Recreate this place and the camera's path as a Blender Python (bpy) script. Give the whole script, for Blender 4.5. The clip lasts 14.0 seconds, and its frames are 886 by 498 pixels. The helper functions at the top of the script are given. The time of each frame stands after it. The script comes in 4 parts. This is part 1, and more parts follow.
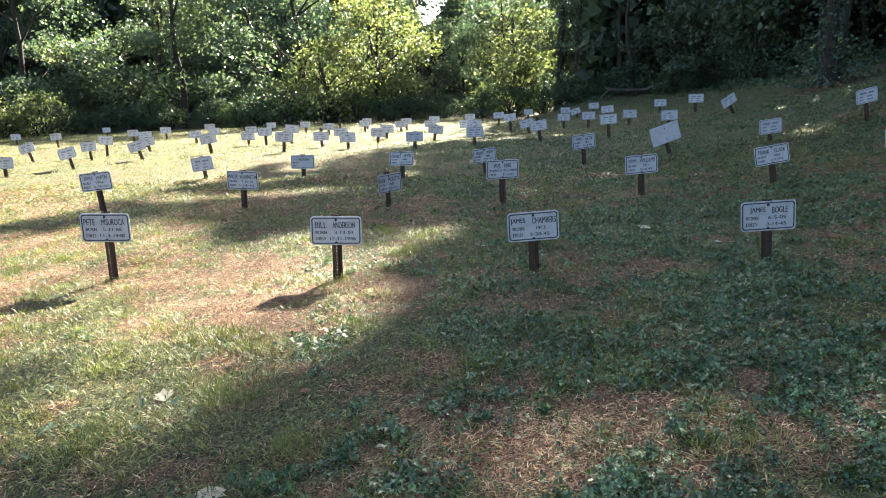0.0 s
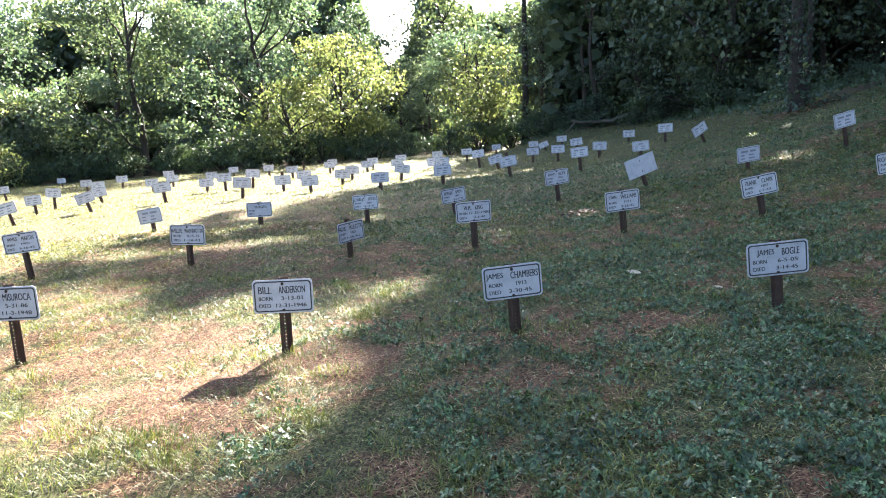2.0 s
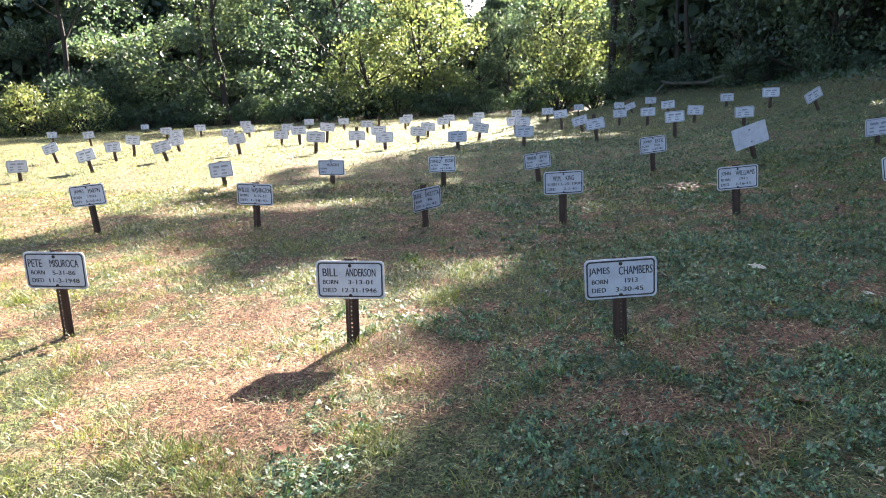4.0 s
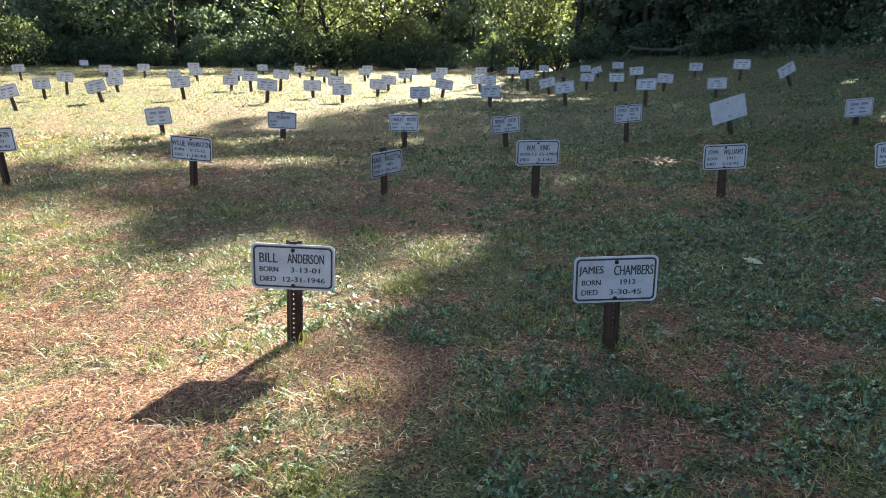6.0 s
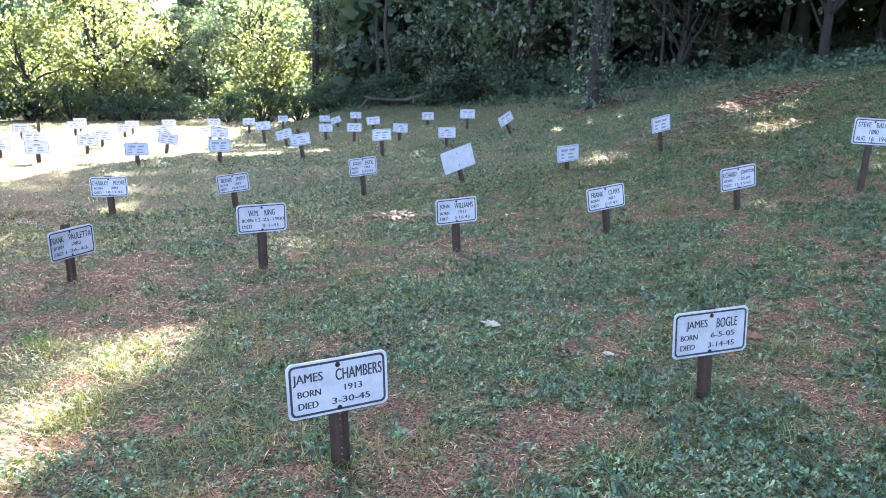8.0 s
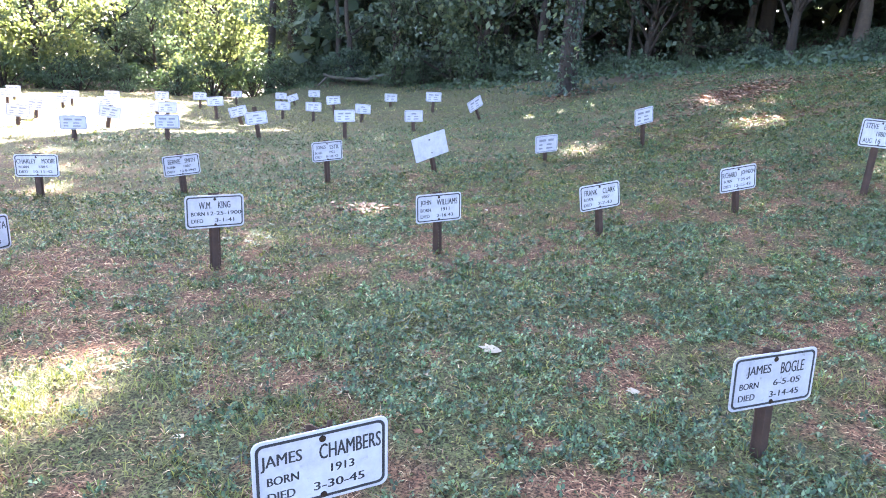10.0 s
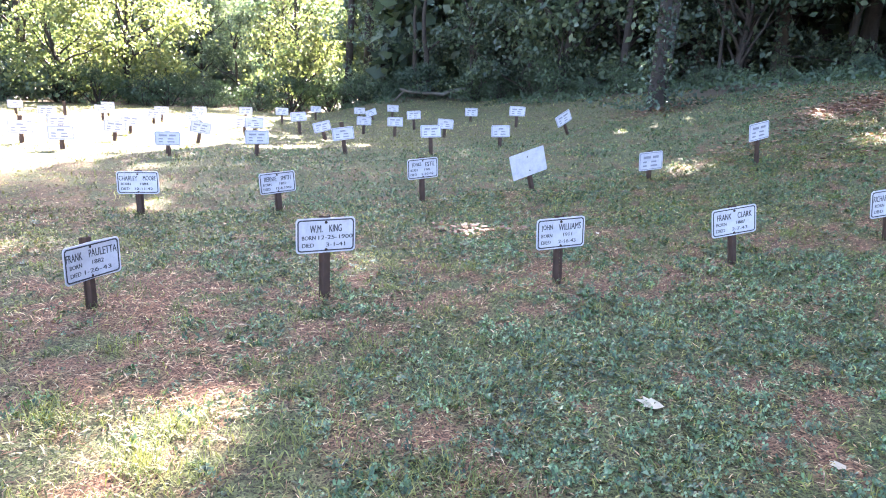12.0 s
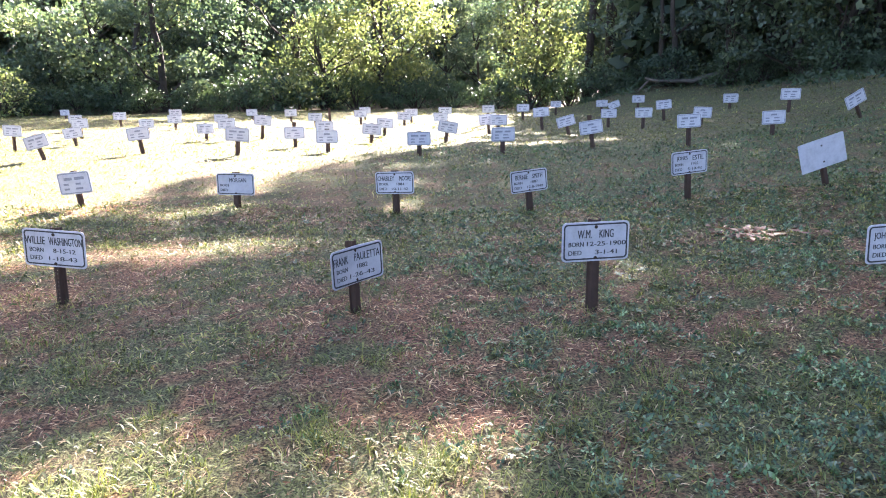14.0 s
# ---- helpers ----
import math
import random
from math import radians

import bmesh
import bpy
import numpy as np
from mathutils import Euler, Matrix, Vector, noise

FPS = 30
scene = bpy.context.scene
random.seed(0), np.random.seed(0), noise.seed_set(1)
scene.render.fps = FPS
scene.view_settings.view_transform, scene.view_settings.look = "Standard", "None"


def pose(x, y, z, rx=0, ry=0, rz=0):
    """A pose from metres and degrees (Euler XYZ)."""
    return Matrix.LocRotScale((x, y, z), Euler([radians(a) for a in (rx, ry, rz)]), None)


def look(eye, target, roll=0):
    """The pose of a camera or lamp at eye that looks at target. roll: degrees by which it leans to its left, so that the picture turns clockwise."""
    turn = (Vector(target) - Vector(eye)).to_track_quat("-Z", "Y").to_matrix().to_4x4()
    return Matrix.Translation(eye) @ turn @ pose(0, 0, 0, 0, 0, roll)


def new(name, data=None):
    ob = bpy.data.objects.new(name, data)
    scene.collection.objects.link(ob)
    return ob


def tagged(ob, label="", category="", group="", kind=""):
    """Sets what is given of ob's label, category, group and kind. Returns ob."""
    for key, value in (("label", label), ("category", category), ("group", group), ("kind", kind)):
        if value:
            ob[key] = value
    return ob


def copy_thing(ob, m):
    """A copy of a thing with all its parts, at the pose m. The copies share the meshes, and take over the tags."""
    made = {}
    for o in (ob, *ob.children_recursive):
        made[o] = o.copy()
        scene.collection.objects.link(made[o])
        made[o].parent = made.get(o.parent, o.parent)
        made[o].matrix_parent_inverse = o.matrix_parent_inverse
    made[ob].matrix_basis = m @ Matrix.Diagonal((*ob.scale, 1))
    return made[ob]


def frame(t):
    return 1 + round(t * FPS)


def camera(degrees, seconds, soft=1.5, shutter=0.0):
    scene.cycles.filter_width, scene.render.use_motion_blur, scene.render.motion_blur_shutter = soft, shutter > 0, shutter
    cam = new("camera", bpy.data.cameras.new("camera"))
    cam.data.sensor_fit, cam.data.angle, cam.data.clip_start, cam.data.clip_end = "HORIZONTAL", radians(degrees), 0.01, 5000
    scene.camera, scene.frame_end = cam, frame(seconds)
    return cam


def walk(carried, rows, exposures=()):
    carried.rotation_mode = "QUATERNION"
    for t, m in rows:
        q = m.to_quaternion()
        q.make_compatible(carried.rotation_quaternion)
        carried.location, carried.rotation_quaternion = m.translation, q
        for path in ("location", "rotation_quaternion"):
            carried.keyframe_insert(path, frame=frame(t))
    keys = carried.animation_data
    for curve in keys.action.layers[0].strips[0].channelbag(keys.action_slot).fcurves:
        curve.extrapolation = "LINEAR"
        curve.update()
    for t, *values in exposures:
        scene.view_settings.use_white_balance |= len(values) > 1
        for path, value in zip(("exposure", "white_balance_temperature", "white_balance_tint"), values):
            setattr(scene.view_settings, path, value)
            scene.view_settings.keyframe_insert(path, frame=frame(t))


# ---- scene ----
cam = camera(66.7, 14.0, soft=1.0)
PATH = [
    (0, (0.222, 0.048, 1.386), (0.255, 1.998, 0.946), -2.5),
    (0.5, (0.165, 0.281, 1.386), (0.256, 2.237, 0.98), -2.0),
    (1, (0.084, 0.42, 1.381), (0.174, 2.371, 0.95), -1.5),
    (1.5, (0.122, 0.574, 1.372), (0.243, 2.526, 0.955), -1.1),
    (2, (0.301, 0.791, 1.398), (0.421, 2.758, 1.057), -4.4),
    (2.5, (0.316, 0.921, 1.417), (0.488, 2.864, 0.974), -3.1),
    (3, (0.229, 1.124, 1.424), (0.36, 3.074, 0.998), -1.4),
    (3.2, (0.204, 1.213, 1.426), (0.277, 3.164, 0.992), -1.9),
    (5.3, (0.208, 1.922, 1.445), (0.032, 3.851, 0.948), -2.2),
    (5.5, (0.162, 2.004, 1.44), (0.029, 3.926, 0.903), -1.0),
    (6, (0.132, 2.162, 1.432), (0.174, 4.076, 0.852), 0.6),
    (6.5, (0.181, 2.295, 1.433), (0.328, 4.22, 0.911), 0.9),
    (7, (0.344, 2.503, 1.445), (0.64, 4.424, 0.976), 0.7),
    (7.5, (0.456, 2.585, 1.462), (0.983, 4.464, 1.025), -0.2),
    (8, (0.466, 2.733, 1.48), (1.201, 4.54, 1.039), 0.6),
    (8.2, (0.46, 2.801, 1.48), (1.227, 4.594, 1.038), 1.2),
    (10.3, (0.537, 3.544, 1.461), (1.432, 5.266, 0.977), 3.3),
    (10.5, (0.521, 3.591, 1.45), (1.455, 5.295, 0.979), 3.5),
    (11, (0.466, 3.758, 1.449), (1.479, 5.403, 0.931), 4.3),
    (11.5, (0.369, 3.9, 1.453), (1.34, 5.571, 0.938), 4.6),
    (12, (0.334, 4.012, 1.453), (1.018, 5.835, 0.997), 2.5),
    (12.5, (0.401, 4.203, 1.43), (0.892, 6.093, 0.998), 0.4),
    (13, (0.358, 4.292, 1.428), (0.582, 6.224, 0.961), 0.1),
    (13.5, (0.322, 4.328, 1.403), (0.394, 6.227, 0.78), -2.7),
    (14, (0.21, 4.564, 1.401), (0.227, 6.506, 0.924), -1.1),
]
EXPOSURES = [(0, 3.55, 6470, 8), (0.5, 3.95, 6370, 9), (1.5, 3.9, 6320, 11), (3, 4.03, 6270, 14), (5.5, 3.33, 6470, 12), (6.5, 3.55, 6370, 12), (7.0, 3.97, 6270, 13), (7.5, 4.53, 6170, 15),
             (8, 5.03, 6170, 19), (10.5, 5.45, 6320, 24), (11, 5.5, 6320, 24), (12, 5.35, 6350, 24), (12.5, 5.1, 6320, 22), (13, 4.8, 6270, 22), (13.5, 4.43, 6370, 22), (14, 4.39, 6270, 23)]
walk(cam, [(t, look(eye, target, roll)) for t, eye, target, roll in PATH], EXPOSURES)

# ---- light ----
SUN_AZ, SUN_EL = 24.0, 31.0  # degrees clockwise of +y, and above the horizon
world = bpy.data.worlds.new("sky")
scene.world = world
world.use_nodes = True
wn = world.node_tree
sky = wn.nodes.new("ShaderNodeTexSky")
sky.sky_type, sky.sun_disc = "NISHITA", False
sky.sun_elevation, sky.sun_rotation = radians(SUN_EL), radians(SUN_AZ)
sky.air_density, sky.dust_density = 1.0, 2.0
wn.nodes["Background"].inputs["Strength"].default_value = 0.05
wn.links.new(sky.outputs[0], wn.nodes["Background"].inputs["Color"])
sun = new("sun", bpy.data.lights.new("sun", "SUN"))
sun.data.energy, sun.data.angle, sun.data.color = 5.0, radians(0.55), (1.0, 0.93, 0.8)
S = Vector((math.sin(radians(SUN_AZ)) * math.cos(radians(SUN_EL)), math.cos(radians(SUN_AZ)) * math.cos(radians(SUN_EL)), math.sin(radians(SUN_EL))))
sun.matrix_world = look(S * 80, (0, 0, 0))


# ---- materials ----
def material(name):
    m = bpy.data.materials.new(name)
    m.use_nodes = True
    t = m.node_tree
    return m, t, t.nodes["Principled BSDF"]


def node(t, kind, **inputs):
    n = t.nodes.new(kind)
    for key, v in inputs.items():
        n.inputs[key.replace("_", " ")].default_value = v
    return n


def noise_node(t, scale, detail=4.0, rough=0.6, space="Object"):
    n = node(t, "ShaderNodeTexNoise", Scale=scale, Detail=detail, Roughness=rough)
    t.links.new(t.nodes.new("ShaderNodeTexCoord").outputs[space], n.inputs["Vector"])
    return n.outputs["Fac"]


def ramp(t, fac, stops):
    r = t.nodes.new("ShaderNodeValToRGB")
    while len(r.color_ramp.elements) < len(stops):
        r.color_ramp.elements.new(0.5)
    for e, (p, c) in zip(r.color_ramp.elements, stops):
        e.position, e.color = p, (*c, 1)
    t.links.new(fac, r.inputs[0])
    return r.outputs[0]


def mix(t, fac, a, b, blend="MIX"):
    n = t.nodes.new("ShaderNodeMix")
    n.data_type, n.blend_type = "RGBA", blend
    for sock, v in ((n.inputs[0], fac), (n.inputs[6], a), (n.inputs[7], b)):
        if isinstance(v, bpy.types.NodeSocket):
            t.links.new(v, sock)
        else:
            sock.default_value = v if isinstance(v, float) else (*v, 1)
    return n.outputs[2]


def bump(t, b, height, strength, distance):
    n = node(t, "ShaderNodeBump", Strength=strength, Distance=distance)
    t.links.new(height, n.inputs["Height"])
    t.links.new(n.outputs[0], b.inputs["Normal"])


def plain(name, dark, light, scale, rough, metallic=0.0, bumps=0.3, distance=0.002):
    m, t, b = material(name)
    f = noise_node(t, scale)
    t.links.new(mix(t, noise_node(t, scale * 9, 3), ramp(t, f, [(0.3, dark), (0.7, light)]), tuple(0.7 * (p + q) / 2 for p, q in zip(dark, light))), b.inputs["Base Color"])
    b.inputs["Roughness"].default_value, b.inputs["Metallic"].default_value = rough, metallic
    bump(t, b, noise_node(t, scale * 6), bumps, distance)
    return m


def leafy(name, stops, through_light, patch, rough=0.55, glow=(1.0, 1.0, 0.45), clump=None):
    """Thin leaves: each one of its own tone, light passes through them."""
    m, t, b = material(name)
    own = t.nodes.new("ShaderNodeNewGeometry").outputs["Random Per Island"]
    tone = ramp(t, own, stops)
    tone = mix(t, 1.0, tone, ramp(t, noise_node(t, patch, 2), [(0.35, (0.5, 0.55, 0.52)), (0.65, (1.0, 0.98, 0.9))]), "MULTIPLY")
    if clump:
        tone = mix(t, 1.0, tone, ramp(t, noise_node(t, clump, 3, 0.7), [(0.36, (0.42, 0.42, 0.44)), (0.52, (0.95, 0.95, 0.95)), (0.66, (1.4, 1.38, 1.32))]), "MULTIPLY")
    tone = mix(t, 1.0, tone, ramp(t, t.nodes.new("ShaderNodeObjectInfo").outputs["Random"], [(0, (0.72, 0.8, 0.86)), (0.5, (0.95, 0.95, 0.95)), (1, (1.25, 1.15, 0.95))]), "MULTIPLY")
    t.links.new(tone, b.inputs["Base Color"])
    b.inputs["Roughness"].default_value = rough
    b.inputs["Specular IOR Level"].default_value = 0.5
    tr = t.nodes.new("ShaderNodeBsdfTranslucent")
    t.links.new(mix(t, 1.0, tone, tuple(glow), "MULTIPLY"), tr.inputs[0])
    ms = t.nodes.new("ShaderNodeMixShader")
    ms.inputs[0].default_value = through_light
    t.links.new(b.outputs[0], ms.inputs[1])
    t.links.new(tr.outputs[0], ms.inputs[2])
    t.links.new(ms.outputs[0], t.nodes["Material Output"].inputs[0])
    return m


def ground_material():
    m, t, b = material("mown_turf")
    dry = t.nodes.new("ShaderNodeAttribute")
    dry.attribute_name = "dry"
    wood = t.nodes.new("ShaderNodeAttribute")
    wood.attribute_name = "litter"
    fine = noise_node(t, 34.0, 6, 0.7)
    mid = noise_node(t, 5.0, 5, 0.65)
    green = mix(t, ramp(t, fine, [(0.35, (0, 0, 0)), (0.65, (1, 1, 1))]), (0.04, 0.042, 0.02), (0.15, 0.17, 0.07))
    straw = mix(t, ramp(t, fine, [(0.35, (0, 0, 0)), (0.65, (1, 1, 1))]), (0.075, 0.036, 0.023), (0.28, 0.155, 0.09))
    c = mix(t, dry.outputs["Fac"], green, straw)
    c = mix(t, ramp(t, mid, [(0.54, (0, 0, 0)), (0.72, (0.55, 0.55, 0.55))]), c, (0.10, 0.065, 0.045))
    c = mix(t, ramp(t, noise_node(t, 85.0, 3, 0.6), [(0.4, (0.9, 0.9, 0.9)), (0.54, (0, 0, 0))]), c, (0.018, 0.014, 0.010))
    litter = mix(t, fine, (0.022, 0.016, 0.011), (0.09, 0.06, 0.038))
    c = mix(t, wood.outputs["Fac"], c, litter)
    t.links.new(c, b.inputs["Base Color"])
    b.inputs["Roughness"].default_value = 0.95
    b.inputs["Specular IOR Level"].default_value = 0.15
    bump(t, b, noise_node(t, 60.0, 5, 0.75), 0.9, 0.02)
    return m


def plate_material(name, dirt):
    m, t, b = material(name)
    base = ramp(t, noise_node(t, 9.0, 5, 0.7), [(0.25, (0.34, 0.33, 0.36)), (0.5, (0.48, 0.47, 0.5)), (0.8, (0.58, 0.57, 0.6))])
    spots = ramp(t, noise_node(t, 42.0, 4, 0.7), [(0.60, (0, 0, 0)), (0.74, (dirt, dirt, dirt))])
    info = t.nodes.new("ShaderNodeObjectInfo").outputs["Random"]
    base = mix(t, 1.0, base, ramp(t, info, [(0, (0.86, 0.85, 0.86)), (1, (1, 1, 1))]), "MULTIPLY")
    t.links.new(mix(t, spots, base, (0.23, 0.19, 0.16)), b.inputs["Base Color"])
    b.inputs["Roughness"].default_value = 0.45
    bump(t, b, noise_node(t, 30.0), 0.15, 0.001)
    return m


MAT_GROUND = ground_material()
MAT_PLATE = plate_material("weathered_white_enamel", 0.35)
MAT_PLATE_DIRTY = plate_material("stained_white_enamel", 0.9)
MAT_BLANK = plate_material("blank_aluminium_back", 0.15)
MAT_INK = plain("faded_black_paint", (0.012, 0.012, 0.015), (0.05, 0.05, 0.055), 20, 0.6, 0, 0.1)
MAT_PALE_INK = plain("pale_lettering", (0.15, 0.15, 0.19), (0.3, 0.3, 0.34), 60, 0.7, 0, 0.1)
MAT_POST = plain("rusty_brown_steel", (0.035, 0.02, 0.014), (0.085, 0.044, 0.03), 14, 0.75, 0.2, 0.5)
MAT_BOLT = plain("rusted_bolt", (0.02, 0.014, 0.01), (0.07, 0.04, 0.025), 60, 0.7, 0.5)
MAT_BARK = plain("grey_brown_bark", (0.015, 0.012, 0.009), (0.05, 0.037, 0.028), 5, 0.95, 0, 1.0, 0.03)
MAT_PALE_BARK = plain("pale_sycamore_bark", (0.028, 0.02, 0.014), (0.09, 0.065, 0.046), 4, 0.9, 0, 0.8, 0.02)
MAT_LOG = plain("weathered_grey_deadwood", (0.045, 0.039, 0.032), (0.13, 0.115, 0.095), 6, 0.9, 0, 0.8, 0.02)
MAT_LEAF = leafy("broadleaf_foliage", [(0, (0.07, 0.11, 0.07)), (0.5, (0.11, 0.155, 0.09)), (0.88, (0.16, 0.205, 0.115)), (1, (0.32, 0.34, 0.2))], 0.41, 0.35, 0.38, (0.97, 1.0, 0.76))
# haze over the trees is put into the colour: lighter, bluer leaves
MAT_DEEP_LEAF = leafy("hazed_green_foliage", [(0, (0.075, 0.115, 0.085)), (0.7, (0.12, 0.17, 0.118)), (1, (0.23, 0.28, 0.18))], 0.5, 0.5, 0.4, (1.0, 1.0, 0.65))
# sunlit look put into the colour: lighter and yellower than MAT_LEAF
MAT_YELLOW = leafy("sunlit_yellow_foliage", [(0, (0.12, 0.155, 0.07)), (0.6, (0.19, 0.225, 0.10)), (1, (0.32, 0.32, 0.16))], 0.55, 0.5, 0.5, (1.0, 1.0, 0.65))
# woodland leaves, with the same haze lightening in their colour
MAT_DARK_LEAF = leafy("hazed_wood_foliage", [(0, (0.065, 0.10, 0.072)), (0.7, (0.10, 0.145, 0.098)), (1, (0.18, 0.22, 0.13))], 0.45, 0.4, 0.45, (1.0, 1.0, 0.65))
MAT_IVY = leafy("ground_vine_foliage", [(0, (0.045, 0.085, 0.055)), (1, (0.09, 0.135, 0.08))], 0.35, 0.8)
MAT_BLADE = leafy("grass_blades", [(0, (0.06, 0.085, 0.025)), (0.6, (0.145, 0.18, 0.05)), (1, (0.34, 0.32, 0.12))], 0.42, 1.3, 0.5, clump=13.0)
# backlit glow of the far lawn put into the colour, lighter than MAT_BLADE
MAT_FAR_BLADE = leafy("backlit_far_grass_blades", [(0, (0.10, 0.12, 0.045)), (0.6, (0.23, 0.245, 0.09)), (1, (0.45, 0.42, 0.2))], 0.45, 0.5, 0.6, clump=5.0)
MAT_TUFT = leafy("uncut_grass", [(0, (0.10, 0.135, 0.03)), (0.6, (0.2, 0.225, 0.055)), (1, (0.37, 0.35, 0.11))], 0.42, 1.0, 0.5)
MAT_STRAW = leafy("dead_grass_straw", [(0, (0.09, 0.044, 0.027)), (0.4, (0.37, 0.19, 0.105)), (0.7, (0.54, 0.365, 0.22)), (1, (0.74, 0.58, 0.38))], 0.32, 1.1, 0.7, (1, 0.92, 0.72), clump=15.0)
MAT_CLOVER = leafy("clover_leaves", [(0, (0.035, 0.075, 0.035)), (0.5, (0.095, 0.175, 0.078)), (0.85, (0.18, 0.285, 0.135)), (1, (0.34, 0.44, 0.25))], 0.32, 1.7, 0.5, clump=16.0)
MAT_WEED = leafy("broad_weed_leaves", [(0, (0.03, 0.065, 0.035)), (0.6, (0.085, 0.15, 0.075)), (1, (0.2, 0.28, 0.15))], 0.28, 1.7, 0.38)
MAT_LITTER = leafy("fallen_leaf_litter", [(0, (0.08, 0.035, 0.022)), (0.6, (0.26, 0.125, 0.075)), (1, (0.5, 0.32, 0.2))], 0.15, 0.8, 0.7, (1, 0.8, 0.6))
MAT_DEAD_LEAF = plain("pale_dead_leaf", (0.5, 0.43, 0.3), (0.7, 0.64, 0.5), 30, 0.8)
MAT_BROWN_LEAF = plain("brown_dead_leaf", (0.22, 0.10, 0.06), (0.36, 0.18, 0.1), 30, 0.8)


# ---- shapes ----
def hash2(ix, iy, seed):
    v = np.sin(ix * 127.1 + iy * 311.7 + seed * 74.7) * 43758.5453
    return v - np.floor(v)


def vnoise(x, y, size, seed):
    x, y = np.asarray(x) / size, np.asarray(y) / size
    ix, iy = np.floor(x), np.floor(y)
    u, v = x - ix, y - iy
    u, v = u * u * (3 - 2 * u), v * v * (3 - 2 * v)
    a = hash2(ix, iy, seed) * (1 - u) + hash2(ix + 1, iy, seed) * u
    b = hash2(ix, iy + 1, seed) * (1 - u) + hash2(ix + 1, iy + 1, seed) * u
    return a * (1 - v) + b * v


# gentle hollows and swells of the lawn: x, y, radius, height
HOLLOWS = [(0.5, 11.8, 1.9, -0.13), (1.1, 8.5, 1.2, -0.06), (0.6, 5.2, 2.2, -0.04), (3.7, 17.2, 3.0, 0.10), (-3.6, 15.6, 2.6, 0.09), (4.5, 11.7, 1.0, 0.07), (-2.0, 28.0, 3.0, -0.08), (9.3, 34.0, 2.6, 0.5)]


def lie(x, y):
    """Height of the land: a nearly flat field that climbs towards the woods on +x."""
    x, y = np.clip(x, -25, 40), np.clip(y, -6, 40)
    r = np.minimum(np.maximum(x - 2.5, 0), 14)
    z = -0.0519 - 0.0013 * x + 0.2041 * y / 10 - 0.0332 * (y / 10) ** 2 + 0.0004 * x * y / 10
    for bx, by, br, bh in HOLLOWS:
        z = z + bh * np.exp(-((x - bx) ** 2 + (y - by) ** 2) / br**2)
    return z + 0.0391 * r * r - 0.00172 * r**3 - 0.0395 * r * y / 10 + 0.22 * np.maximum(x - 17.5, 0)


def ground_z(x, y):
    return lie(x, y) + 0.03 * (vnoise(x, y, 0.9, 3) - 0.5) + 0.028 * (vnoise(x, y, 0.2, 4) - 0.5)


def in_woods(x, y):
    """0 on the mown field, 1 under the trees."""
    edge = np.interp(y, [-10, 5, 11, 14, 18, 25, 31, 36], [24, 19, 16, 14.2, 11.6, 11.5, 10.5, 6])
    back = np.interp(x, [-60, -20, 0, 8], [40, 38.5, 37.5, 36])
    wob = 1.6 * (vnoise(x, y, 2.2, 8) - 0.5)
    return np.clip((np.maximum(x - edge, y - back) + 1.6 * wob) / 3.2 + 0.3, 0, 1)


# worn, dry places (and lusher ones, below zero): x, y, half-widths, strength
WORN = [(-1.25, 3.6, 0.8, 0.35, -0.9), (-0.05, 3.85, 0.45, 0.25, -0.8), (-1.2, 2.95, 0.7, 0.35, -0.7), (0.6, 2.6, 0.6, 0.25, 0.5), (-0.35, 6.6, 0.3, 0.2, -0.6), (0.2, 6.75, 0.35, 0.2, -0.6), (-0.3, 7.3, 0.6, 0.25, 0.5), (-0.8, 4.1, 0.5, 0.25, 0.4),
        (0.75, 6.3, 0.5, 0.4, -0.5), (1.4, 3.6, 0.8, 0.5, -0.5), (2.4, 4.2, 0.8, 0.6, -0.4), (-2.0, 6.4, 0.6, 0.3, -0.5), (0.9, 7.4, 0.4, 0.3, -0.4), (2.0, 7.2, 0.7, 0.4, -0.4),
        (-0.05, 4.75, 0.6, 0.5, 1.0), (-1.0, 4.6, 0.5, 0.4, 0.6), (1.05, 4.75, 0.4, 0.3, 0.15), (0.35, 2.5, 0.6, 0.35, 0.7), (-1.6, 5.5, 1.6, 0.7, 0.5), (1.2, 7.9, 0.55, 0.5, 0.6),
        (-0.2, 7.6, 0.6, 0.5, 0.45), (2.9, 8.6, 0.9, 0.35, 0.55), (2.5, 9.9, 0.4, 0.3, 0.5), (1.9, 5.0, 0.4, 0.3, 0.35), (-2.2, 8.3, 0.8, 0.4, 0.5), (11.0, 12.9, 1.2, 0.5, 0.7), (8.2, 10.6, 0.8, 0.5, 0.4)]


def dryness(x, y):
    f = 0.2 * vnoise(x, y, 1.2, 11) + 0.36 * vnoise(x, y, 0.34, 12) + 0.44 * vnoise(x, y, 0.1, 13)
    f = f + 0.05 * np.clip(-x / 2.0, -0.8, 1.0)
    for cx, cy, rx, ry, s in WORN:
        f = f + s * (0.12 + 0.42 * vnoise(x, y, 0.3, 14)) * np.exp(-(((x - cx) / rx) ** 2 + ((y - cy) / ry) ** 2) * 1.2)
    d = np.clip((f - 0.475) / 0.18, 0, 1)
    far = np.clip((y - 9) / 8, 0, 1)
    return d * (1 - 0.65 * far) + 0.06 * far


